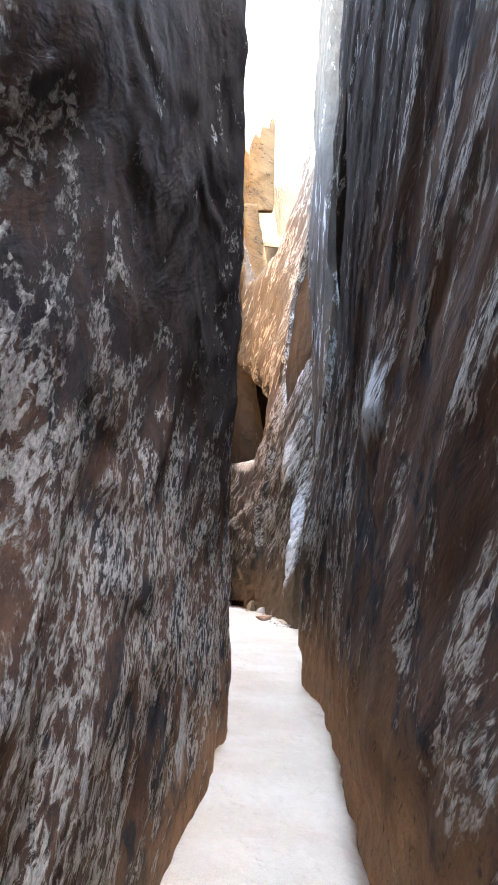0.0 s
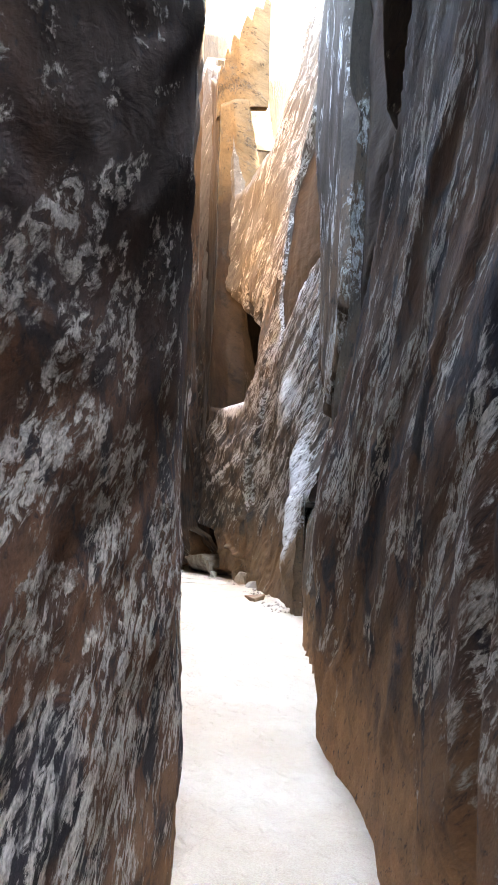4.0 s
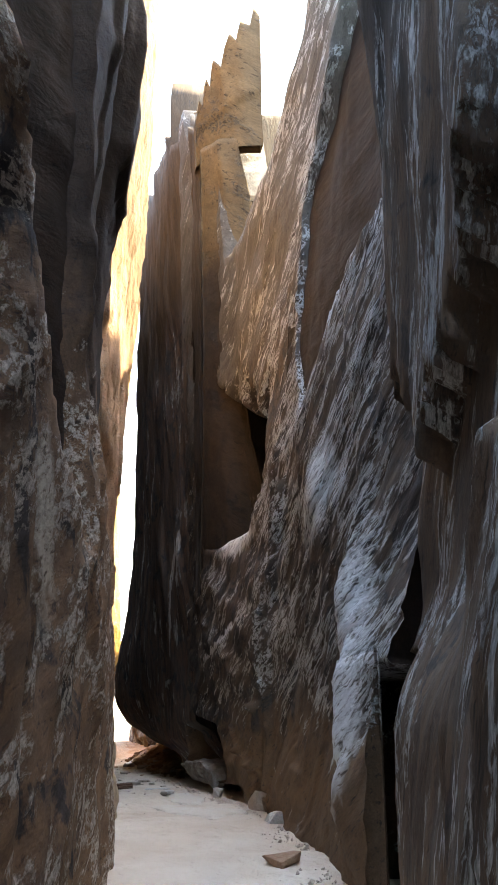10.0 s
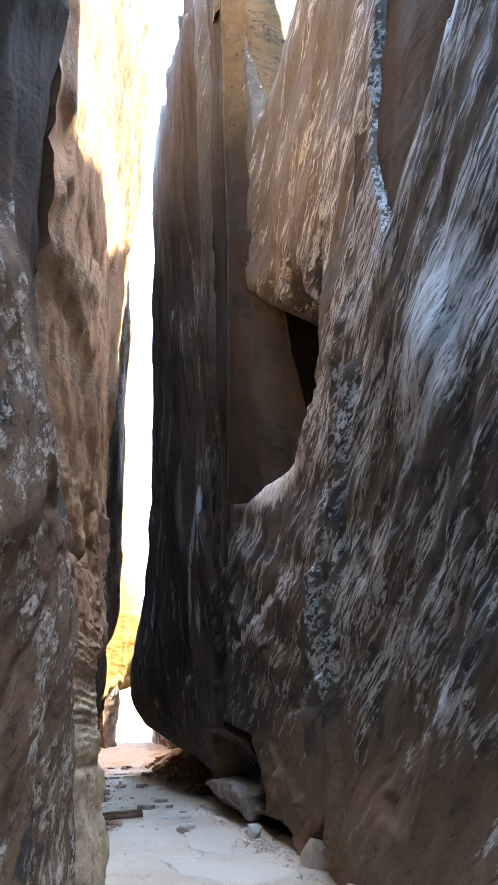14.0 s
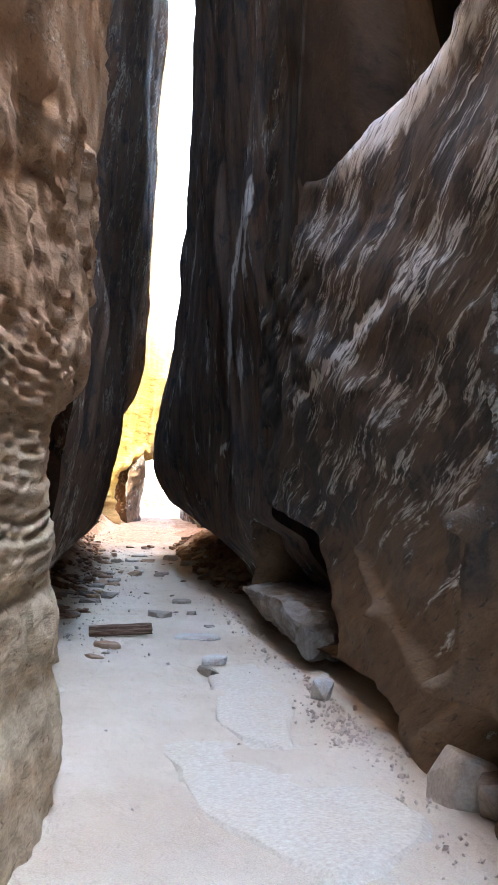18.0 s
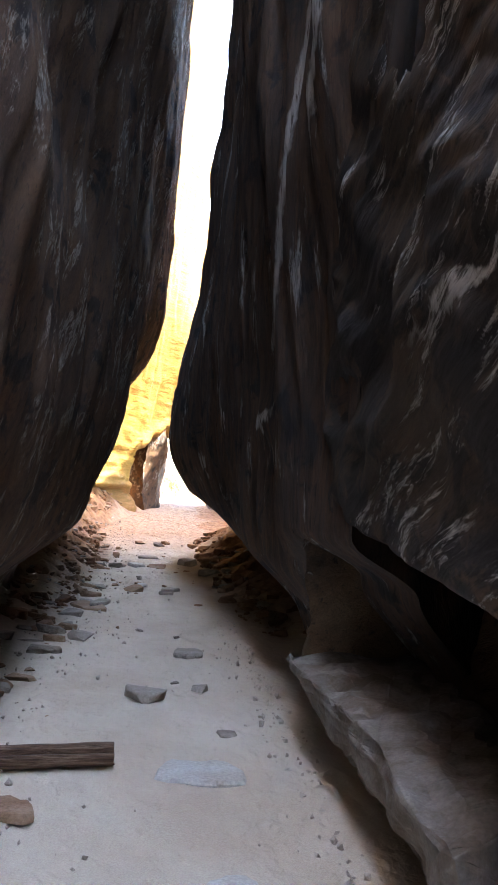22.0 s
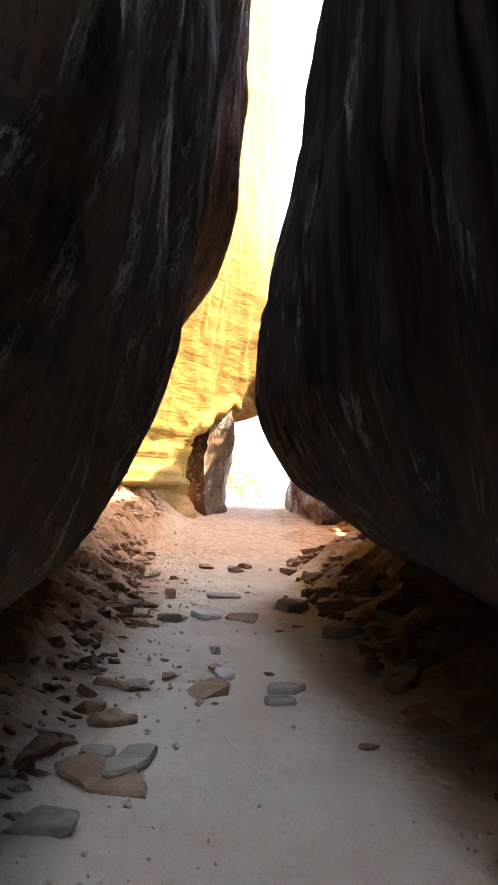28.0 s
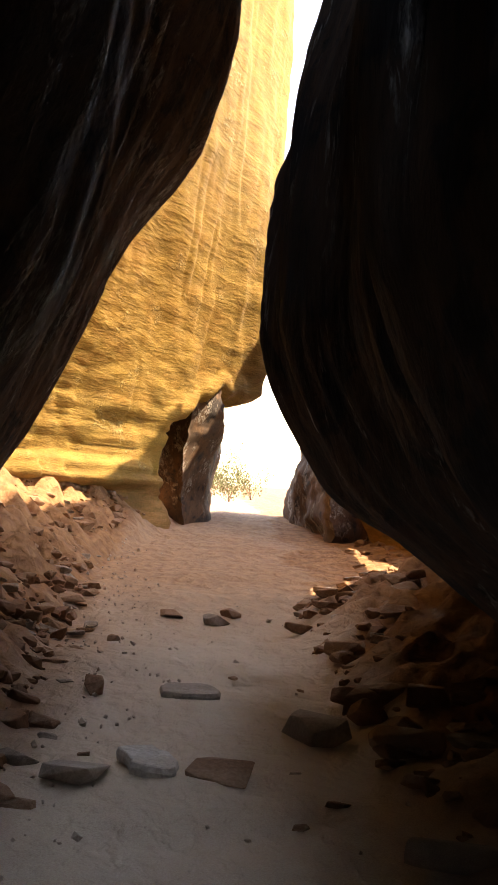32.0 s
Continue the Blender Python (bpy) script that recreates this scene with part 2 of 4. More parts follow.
# below z 10.6 the hollow's shade is painted in, golden rock above
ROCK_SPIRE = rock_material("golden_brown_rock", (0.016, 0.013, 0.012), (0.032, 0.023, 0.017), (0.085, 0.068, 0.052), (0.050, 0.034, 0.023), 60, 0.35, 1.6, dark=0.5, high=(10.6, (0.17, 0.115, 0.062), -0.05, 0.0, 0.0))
# panel browns dimmed to carry the shade beside the hollow, most below z 9.5
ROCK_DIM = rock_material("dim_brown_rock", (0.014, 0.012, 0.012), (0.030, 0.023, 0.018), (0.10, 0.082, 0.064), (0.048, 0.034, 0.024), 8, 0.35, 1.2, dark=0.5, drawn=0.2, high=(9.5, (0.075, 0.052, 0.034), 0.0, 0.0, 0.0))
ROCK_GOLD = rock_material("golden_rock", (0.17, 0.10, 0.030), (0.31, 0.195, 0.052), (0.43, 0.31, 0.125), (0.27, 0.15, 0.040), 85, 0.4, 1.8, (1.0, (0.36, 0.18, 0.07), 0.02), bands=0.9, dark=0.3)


def sand_material():
    n = Nodes("pale_sand")
    big = n.noise(n.mapped((1, 0.7, 1)), 0.8, 5, 0.6)
    steps = n.noise(n.mapped((1, 0.6, 1)), 8.0, 4, 0.5, 0.3)
    fine = n.noise(n.co, 120.0, 4, 0.7)
    base = n.mix(n.ramp(big, [(0.35, 0.0), (0.7, 1.0)]), (0.56, 0.44, 0.335), (0.68, 0.57, 0.465))
    sep = n.add("ShaderNodeSeparateXYZ")
    n.link(n.co, sep.inputs[0])
    off = n.maths("ADD", n.maths("ABSOLUTE", n.maths("SUBTRACT", sep.outputs[0], 3.9)), n.maths("MULTIPLY", n.maths("SUBTRACT", big, 0.5), 1.5))
    side = n.maths("MULTIPLY", n.ramp(n.maths("SUBTRACT", off, 0.55), [(0.1, 0.0), (0.8, 1.0)]), n.ramp(n.maths("MULTIPLY", sep.outputs[1], 0.01), [(0.40, 0.0), (0.50, 1.0)]))
    # far floor: reddish soil tone with the gold wall's bounce put into it
    side = n.maths("MAXIMUM", side, n.ramp(n.maths("ADD", n.maths("MULTIPLY", sep.outputs[1], 0.01), n.maths("MULTIPLY", big, 0.04)), [(0.575, 0.0), (0.625, 0.8)]))
    soil = n.mix(n.ramp(steps, [(0.35, 0.0), (0.65, 1.0)]), (0.20, 0.095, 0.045), (0.34, 0.18, 0.085))
    base = n.mix(side, base, soil)
    base = n.mix(0.35, base, n.ramp(fine, [(0.3, 0.3), (0.7, 0.9)]), "OVERLAY")
    return n.done(base, 0.95, n.bump(fine, 0.008, 0.6, n.bump(steps, 0.08, 0.8)))


SAND = sand_material()


def stone_material(name, a, b, c):
    n = Nodes(name)
    own = n.add("ShaderNodeObjectInfo").outputs["Random"]
    p = n.noise(n.co, 3.0, 5, 0.6)
    f = n.noise(n.co, 45.0, 5, 0.7)
    base = n.mix(own, a, b)
    base = n.mix(n.ramp(p, [(0.42, 0.0), (0.66, 0.8)]), base, c)
    base = n.mix(0.4, base, n.ramp(f, [(0.3, 0.25), (0.7, 0.9)]), "OVERLAY")
    return n.done(base, 0.85, n.bump(n.maths("ADD", p, n.maths("MULTIPLY", f, 0.25)), 0.03, 0.8))


STONE_BLOCK = stone_material("dusty_brown_stone", (0.34, 0.27, 0.21), (0.40, 0.33, 0.27), (0.50, 0.43, 0.36))
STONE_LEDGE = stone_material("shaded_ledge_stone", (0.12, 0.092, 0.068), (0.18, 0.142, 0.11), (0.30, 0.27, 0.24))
STONE_GREY = stone_material("grey_stone", (0.22, 0.165, 0.125), (0.33, 0.27, 0.22), (0.42, 0.35, 0.29))
STONE_PALE = stone_material("pale_stone", (0.52, 0.49, 0.45), (0.60, 0.56, 0.52), (0.45, 0.38, 0.31))
GRAVEL = stone_material("gravel_grit", (0.46, 0.37, 0.30), (0.46, 0.37, 0.30), (0.55, 0.47, 0.39))
RUBBLE = stone_material("bank_rubble", (0.22, 0.115, 0.062), (0.22, 0.115, 0.062), (0.34, 0.20, 0.12))
STONE_SLAB = stone_material("worn_slab_stone", (0.60, 0.52, 0.43), (0.63, 0.54, 0.44), (0.60, 0.50, 0.40))
STONE_RED = stone_material("rusty_stone", (0.24, 0.125, 0.07), (0.33, 0.19, 0.11), (0.40, 0.27, 0.18))


def wood_material():
    n = Nodes("old_wood")
    g = n.noise(n.mapped((1.5, 14, 14)), 3.0, 6, 0.65, 0.4)
    base = n.ramp(g, [(0.35, (0.06, 0.03, 0.018)), (0.5, (0.15, 0.08, 0.045)), (0.68, (0.30, 0.19, 0.12))])
    return n.done(base, 0.8, n.bump(g, 0.03, 0.9))


WOOD = wood_material()


def leaf_material():
    n = Nodes("dry_leaves")
    base = n.mix(n.add("ShaderNodeNewGeometry").outputs["Random Per Island"], (0.09, 0.11, 0.035), (0.17, 0.17, 0.07))
    return n.done(base, 0.7)


LEAF = leaf_material()


# ---- relief ----
def lattice(p, seed):
    """Smooth value noise from -1 to 1 at the rows of p."""
    i = np.floor(p).astype(np.int64)
    f = p - i
    f = f * f * f * (f * (f * 6 - 15) + 10)
    out = np.zeros(len(p))
    for dx in (0, 1):
        for dy in (0, 1):
            for dz in (0, 1):
                h = (i[:, 0] + dx) * 374761393 + (i[:, 1] + dy) * 668265263 + (i[:, 2] + dz) * 2147483647 + seed * 974634777
                h = (h ^ (h >> 13)) * 1274126177
                h = (h ^ (h >> 16)) & 0xFFFF
                w = (f[:, 0] if dx else 1 - f[:, 0]) * (f[:, 1] if dy else 1 - f[:, 1]) * (f[:, 2] if dz else 1 - f[:, 2])
                out += w * (h / 32767.5 - 1)
    return out


def fbm(p, seed, octaves=4, gain=0.5):
    out, a = np.zeros(len(p)), 1.0
    for k in range(octaves):
        out += a * lattice(p * 2.03**k + 17.3 * k, seed + k)
        a *= gain
    return out


def soft(t):
    t = np.clip(t, 0, 1)
    return t * t * (3 - 2 * t)


def blob(y, z, y0, z0, ry, rz):
    return np.exp(-(((y - y0) / ry) ** 2) - ((z - z0) / rz) ** 2)


def crest(y, z, a, b, wide):
    """A ridge along the line from a to b, both (y, z)."""
    a, b = np.array(a, float), np.array(b, float)
    d = b - a
    t = np.clip(((y - a[0]) * d[0] + (z - a[1]) * d[1]) / (d @ d), 0, 1)
    return np.exp(-((y - a[0] - t * d[0]) ** 2 + (z - a[1] - t * d[1]) ** 2) / wide**2)


def beds(z, y, deep, thick=0.22):
    """Level beds of uneven thickness, some standing out."""
    k = z / thick + 0.35 * np.sin(z * 3.1) + 0.15 * np.sin(y * 0.8)
    f = k - np.floor(k)
    out = np.sin(np.floor(k) * 12.9898) * 43758.5453
    out = out - np.floor(out)
    return deep * (out - 0.5) + 0.6 * deep * np.exp(-((np.minimum(f, 1 - f) / 0.07) ** 2))


def floor_z(y):
    """Height of the sand along the passage."""
    return np.interp(y, [-8, 0, 8, 12, 17, 21, 27, 34, 45, 52, 57, 63, 70, 80], [-0.15, 0, 0.23, 0.40, 0.56, 0.76, 0.90, 1.0, 0.98, 1.08, 1.15, 1.4, 1.85, 1.9])


def eased(at, knots, values):
    """Monotone cubic through the knots."""
    x, v = np.asarray(knots, float), np.asarray(values, float)
    d = np.diff(v) / np.diff(x)
    m = np.zeros(len(x))
    m[0], m[-1] = d[0], d[-1]
    same = d[:-1] * d[1:] > 0
    m[1:-1] = np.where(same, 2 * d[:-1] * d[1:] / np.where(same, d[:-1] + d[1:], 1), 0)
    at = np.clip(at, x[0], x[-1])
    k = np.clip(np.searchsorted(x, at) - 1, 0, len(x) - 2)
    h = x[k + 1] - x[k]
    t = (at - x[k]) / h
    return v[k] * (1 + 2 * t) * (1 - t) ** 2 + h * m[k] * t * (1 - t) ** 2 + v[k + 1] * t * t * (3 - 2 * t) + h * m[k + 1] * t * t * (t - 1)


def mesh_object(name, verts, faces, material, smooth=True):
    me = bpy.data.meshes.new(name)
    me.from_pydata(verts, [], faces)
    me.materials.append(material)
    if smooth:
        me.polygons.foreach_set("use_smooth", [True] * len(me.polygons))
    me.update()
    return new(name, me)


def rock_face(name, side, levels, table, material, top, label, ystep=0.05, rough=1.0, lean=0.3, seed=1, shape=None, back=7.0, skyline=None, low=-0.6, bulk=1.0, dip=(1.0, 0.0), flute=0.0, bend=None, thin=None, zstep=0.06, cap=None):
    """A rock mass whose face towards the passage is drawn by table: for each level of z, the knots of y and the face's x.
    side: 1 when the rock lies towards +x of the face. skyline: (y knots, top heights)."""
    y0, y1 = table[0][0][0], table[0][0][-1]
    ys = np.linspace(y0, y1, max(8, int((y1 - y0) / ystep)))
    u = np.concatenate([np.arange(low, 5.0, zstep), np.geomspace(5.0, 40.0, 110)])
    u = np.append(u[u < top - 0.05], top) if low < 5.5 else np.linspace(low, top, max(12, int((top - low) / 0.1)))
    lines = np.array([eased(ys, *row) for row in table])
    x = np.array([eased(u, levels, lines[:, k]) for k in range(len(ys))])
    yy, zz = np.meshgrid(ys, u, indexing="ij")
    if skyline is not None:
        zz = low + (zz - low) * ((np.interp(ys, *skyline) - low) / (top - low))[:, None]
        x = np.array([eased(zz[k], levels, lines[:, k]) for k in range(len(ys))])
    p = np.stack([x.ravel(), yy.ravel(), zz.ravel()], 1)
    q = np.stack([p[:, 0], p[:, 1] - lean * p[:, 2], p[:, 2] * 0.4 + p[:, 1] * lean * 0.4], 1)
    along = p[:, 1] * dip[0] + p[:, 2] * dip[1]
    cross = p[:, 2] * dip[0] - p[:, 1] * dip[1]
    if bend is not None:
        along, cross = p[:, 1], p[:, 2] + np.interp(p[:, 1], *bend)
    w = np.stack([p[:, 0] * 0.5, along, cross + 0.25 * fbm(p * 0.6, seed + 2, 2)], 1)
    bumps = 0.09 * bulk * fbm(q * 0.7, seed, 3) + 0.035 * fbm(w * np.array([1.0, 0.55, 3.0]), seed + 9, 4) + 0.012 * fbm(w * np.array([2.0, 2.0, 12.0]), seed + 19, 3)
    if flute:
        bumps += flute * (np.abs(lattice(w * np.array([0.5, 0.28, 2.2]), seed + 41)) ** 0.7 - 0.5) + 0.45 * flute * (np.abs(lattice(w * np.array([0.5, 0.6, 6.5]), seed + 43)) ** 0.7 - 0.5)
    folds = lattice(q * np.array([0.6, 1.7, 0.8]) + 0.5 * fbm(q * 0.9, seed + 3, 2)[:, None], seed + 29)
    bumps += 0.035 * bulk * (1 - 2 * np.abs(folds))
    dx = bumps * rough
    if shape is not None:
        dx = dx + shape(p[:, 1], p[:, 2])
    x = x + side * dx.reshape(x.shape)
    ny, nz = x.shape
    front = np.stack([x, yy, zz], -1).reshape(-1, 3)
    edge = back * side + (x.max() if side > 0 else x.min())
    rear = np.stack([np.full_like(yy[:, [0, -1]], edge), yy[:, [0, -1]], zz[:, [0, -1]]], -1).reshape(-1, 3)
    if thin:
        rear[:, 0] = np.stack([(x * side).max(1) * side, x[:, -1]], 1).ravel() + side * thin
    verts = np.concatenate([front, rear])
    a = (np.arange(ny - 1)[:, None] * nz + np.arange(nz - 1)[None, :]).ravel()
    quads = np.stack([a, a + 1, a + nz + 1, a + nz], 1)
    r = ny * nz
    b = np.arange(ny - 1)
    tops = np.stack([b * nz + nz - 1, r + 2 * b + 1, r + 2 * b + 3, (b + 1) * nz + nz - 1], 1)
    rears = np.stack([r + 2 * b + 1, r + 2 * b, r + 2 * b + 2, r + 2 * b + 3], 1)
    caps = [list(range(nz)) + [r + 1, r], list(range((ny - 1) * nz, ny * nz))[::-1] + [r + 2 * ny - 2, r + 2 * ny - 1]]
    faces = np.concatenate([quads, tops, rears]).tolist() + caps
    if side < 0:
        faces = [f[::-1] for f in faces]
    ob = mesh_object(name, verts.tolist(), faces, material)
    if cap:
        ob.data.materials.append(cap)
        for f in ob.data.polygons[-2:]:
            f.material_index = 1
    return tagged(ob, label, "rock wall", kind="structure")


# ---- ground ----
def bank(x, y):
    """Talus along both feet of the far part of the passage."""
    left = np.interp(y, [38, 42, 47, 52, 57, 62, 66, 69], [2.5, 2.75, 2.9, 2.95, 2.65, 2.55, 3.2, 3.6])
    steep = np.interp(y, [36, 42, 50, 56, 64, 70], [0, 0.25, 0.45, 0.6, 0.85, 0.7])
    up = np.clip(left - x, 0, 2.4) * steep
    right = np.interp(y, [43, 47, 53, 58, 62, 70], [5.4, 5.0, 4.65, 4.7, 5.9, 6.2])
    up += np.clip(x - right, 0, 1.6) * np.interp(y, [42, 47, 53, 58, 61, 64], [0, 0.25, 0.5, 0.5, 0.25, 0.1])
    return up


def ground_z(x, y):
    return floor_z(y) + bank(x, y)


def ground():
    ys = np.concatenate([np.arange(-9, 75, 0.1), np.geomspace(75, 700, 24)])
    xs = np.concatenate([-np.geomspace(500, 9, 14), np.arange(-8, -1.0, 0.5), np.arange(-1, 7.5, 0.08), np.arange(7.5, 12, 0.5), np.geomspace(12, 500, 14)])
    xx, yy = np.meshgrid(xs, ys, indexing="ij")
    zz = ground_z(xx, yy)
    p = np.stack([xx.ravel(), yy.ravel(), zz.ravel()], 1)
    near = np.clip(1 - (np.abs(xx.ravel() - 3) - 9) / 6, 0, 1)
    rise = np.clip(bank(xx, yy).ravel() * 3, 0, 1)
    dents = np.minimum(0, lattice(p * np.array([3.4, 2.6, 1.0]), 31) + 0.15)
    z = zz.ravel() + near * (0.025 * fbm(p * 1.1, 5, 3) + 0.045 * dents + rise * (0.17 * fbm(p * 2.4, 8, 4)))
    ny = len(ys)
    a = (np.arange(len(xs) - 1)[:, None] * ny + np.arange(ny - 1)[None, :]).ravel()
    faces = np.stack([a, a + ny, a + ny + 1, a + 1], 1).tolist()
    verts = np.stack([p[:, 0], p[:, 1], z], 1).tolist()
    tagged(mesh_object("ground", verts, faces, SAND), "pale trampled sand floor with reddish rubble banks", "ground", kind="structure")


ground()


# ---- rock walls ----
def left_1_shape(y, z):
    lip = 3.35 + 0.45 * np.clip(13.4 - y, -2.0, 3)
    hollow = soft((z - lip) / 0.9) * soft((lip + 2.4 - z) / 0.5) * soft((y - 11.2) / 0.6) * soft((16.6 - y) / 0.8)
    return 0.32 * hollow - 0.06 * blob(y, z, 7.6, 0.4, 1.2, 0.5)


ya = [-8, 3.6, 7, 10, 12.2, 15.2, 17.6]
rock_face("wall_left_1", -1, [-0.6, 0.5, 1.0, 2.0, 3.2, 5, 8.2, 10], [
    (ya, [-1.45, 0.12, 0.76, 1.42, 1.72, 2.02, 2.2]),
    (ya, [-1.42, 0.16, 0.80, 1.45, 1.73, 2.03, 2.2]),
    (ya, [-1.4, 0.19, 0.82, 1.46, 1.73, 2.04, 2.2]),
    (ya, [-1.5, 0.14, 0.74, 1.42, 1.68, 2.04, 2.2]),
    (ya, [-1.5, 0.16, 0.76, 1.46, 1.70, 2.02, 2.1]),
    (ya, [-1.6, 0.12, 0.75, 1.49, 1.74, 2.02, 2.1]),
    (ya, [-1.9, -0.1, 0.6, 1.49, 1.76, 2.05, 2.1]),
    (ya, [-2.2, -0.4, 0.3, 1.3, 1.6, 1.95, 2.1])], ROCK_LEFT_1, 10, skyline=([-8, 3, 6, 10, 12, 15.5, 18], [7.5, 8, 8.6, 9.4, 10, 10.4, 10]), label="dark varnished sandstone canyon wall with pale mineral flecks", seed=1, ystep=0.04, rough=0.6, bulk=0.35, dip=(0.97, 0.26), flute=0.03, shape=left_1_shape)


def left_2_shape(y, z):
    rim = np.interp(y, [17.4, 18.5, 20.4, 21.2], [4.6, 4.1, 3.1, 3.1])
    recess = soft((z - rim) / 0.22) * soft((21.75 + 0.06 * (z - 4) - y) / 0.22)
    fold = soft((y - 22.9) / 0.15) * soft((25.2 - y) / 0.5) * soft((z - 2.0) / 2)
    tip = 7.15 + 0.25 * np.abs(np.sin(y * 5))
    lobe = soft((y - 24.5) / 0.3) * soft((26.4 - y) / 0.3) * soft((z - tip) / 0.12)
    groove = crest(y, z, (24.4, 4.6), (24.1, 10), 0.22)
    return 1.5 * recess - 0.07 * fold - 0.10 * lobe + 0.12 * groove - 0.06 * crest(y, z, (21.3, 4.6), (22.0, 2.2), 0.2)


yb = [17.4, 19, 21, 24, 26, 27.6, 28.8, 29.9]
rock_face("wall_left_2", -1, [-0.6, 1.0, 2.2, 3.6, 5.0, 6.3, 7.3, 9, 13], [
    (yb, [2.05, 2.40, 2.60, 2.82, 2.94, 2.95, 2.85, 2.4]),
    (yb, [2.1, 2.40, 2.58, 2.80, 2.93, 2.95, 2.85, 2.4]),
    (yb, [2.15, 2.40, 2.58, 2.80, 2.93, 2.95, 2.85, 2.4]),
    (yb, [2.2, 2.43, 2.58, 2.76, 2.90, 2.88, 2.75, 2.4]),
    (yb, [2.2, 2.45, 2.58, 2.66, 2.76, 2.70, 2.5, 2.2]),
    (yb, [2.2, 2.45, 2.58, 2.72, 2.84, 2.76, 2.5, 2.2]),
    (yb, [2.2, 2.45, 2.6, 2.85, 2.98, 2.9, 2.6, 2.2]),
    (yb, [2.1, 2.4, 2.62, 3.0, 3.16, 3.05, 2.7, 2.2]),
    (yb, [1.9, 2.3, 2.6, 3.1, 3.3, 3.2, 2.8, 2.3])], ROCK_LEFT_2, 16, "dark sandstone canyon wall with hollows and folds", seed=40, shape=left_2_shape, rough=0.85, bulk=0.7, dip=(0.9, 0.44), flute=0.04,
    skyline=([17, 20, 24, 26, 31], [9, 9.6, 11.5, 12.5, 12.5]))
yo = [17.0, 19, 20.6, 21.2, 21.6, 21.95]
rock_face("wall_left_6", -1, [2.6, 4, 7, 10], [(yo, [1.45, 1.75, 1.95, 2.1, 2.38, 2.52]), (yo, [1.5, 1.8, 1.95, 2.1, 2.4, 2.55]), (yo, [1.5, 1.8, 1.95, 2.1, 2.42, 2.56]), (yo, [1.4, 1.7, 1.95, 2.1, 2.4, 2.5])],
    ROCK_PANEL, 9.5, "smooth brown sandstone in a recess, coloured dark for its shade", seed=280, low=2.6, rough=0.6, back=2.0)


def cells(y, z, wide, high, seed):
    """Broken blocks: an even random depth from 0 to 1 for each cell of an uneven grid."""
    v = np.floor(z / high + 0.12 * y + 0.5 * np.sin(z * 1.3))
    u = np.floor(y / wide + 0.37 * v + 0.15 * z)
    out = np.sin(u * 12.9898 + v * 78.233 + seed) * 43758.5453
    return out - np.floor(out)


def left_3_shape(y, z):
    low = soft((3.12 - z) / 0.05)
    tilt = z + 0.03 * np.sin(0.9 * y) + 0.02 * np.sin(2.7 * y)
    k = tilt / 0.075 + 0.6 * np.sin(2.3 * tilt) + 0.25 * np.sin(9 * tilt)
    bed = np.sin(np.floor(k) * 12.9898) * 43758.5453
    bed = bed - np.floor(bed)
    joint = np.exp(-((np.minimum(k - np.floor(k), np.ceil(k) - k) / 0.11) ** 2)) * (0.25 + bed)
    thin = soft((z - 1.9) / 0.1)
    bulge = 0.018 * np.sin((z - 2.05) * 9.0)
    lip = soft((z - 3.0) / 0.06) * soft((3.9 - z) / 0.5)
    grain = lattice(np.stack([y * 6.1, z * 8.5, 0 * z], 1), 79)
    pits = 0.02 * np.abs(lattice(np.stack([y * 3.1, z * 4.5, 0 * z], 1), 77)) + 0.03 * np.maximum(0, lattice(np.stack([y * 7.1, z * 9.5, 0 * z], 1), 78) - 0.2) + 0.02 * grain
    crack = 0.08 * np.maximum(0, 1 - np.abs(lattice(np.stack([y * 0.9, z * 2.6, 0 * z], 1), 81)) * 14)
    foot = 0.05 * cells(y, z, 1.5, 0.9, 5) + 0.05 * fbm(np.stack([y * 1.7, z * 2.4, 0 * z], 1), 83, 4)
    return low * (thin * (0.028 * bed + 0.045 * joint - bulge + 0.01 * grain) + (1 - thin) * (foot - 0.05)) - 0.05 * lip * soft((y - 30.5) / 1.0) + (0.08 * cells(y, z, 1.3, 0.9, 1) + 0.03 * cells(y, z, 0.35, 0.3, 2) + pits + crack) * (1 - low)


yc = [27.5, 29.8, 31.6, 33.5, 34.6, 36]
rock_face("wall_left_3", -1, [-0.6, 1.5, 2.8, 3.3, 5, 7, 9.5, 13, 20], [
    (yc, [2.5, 3.14, 3.15, 2.85, 2.6, 2.3]),
    (yc, [2.5, 3.08, 3.16, 2.9, 2.6, 2.3]),
    (yc, [2.5, 3.04, 3.14, 2.95, 2.7, 2.4]),
    (yc, [2.5, 3.02, 3.14, 3.25, 3.2, 2.6]),
    (yc, [2.75, 3.14, 3.24, 3.32, 3.3, 2.7]),
    (yc, [2.95, 3.24, 3.34, 3.45, 3.44, 2.8]),
    (yc, [3.1, 3.36, 3.52, 3.74, 3.76, 3.1]),
    (yc, [3.2, 3.5, 3.75, 3.98, 4.02, 3.3]),
    (yc, [3.3, 3.6, 3.9, 4.28, 4.35, 3.5])], ROCK_RED, 20, "reddish broken sandstone wall over pale bedded ledges", skyline=([27, 31, 33, 36], [17, 18, 19, 20]), seed=60, lean=0.05, rough=0.35, bulk=0.35, ystep=0.03, zstep=0.025, shape=left_3_shape)


def left_4_shape(y, z):
    return 0.05 * np.sin(y * 1.9 + 0.4 * z) * soft((z - 2) / 1.5) - 0.12 * blob(y, z, 55.6, 5.6, 0.6, 1.0)


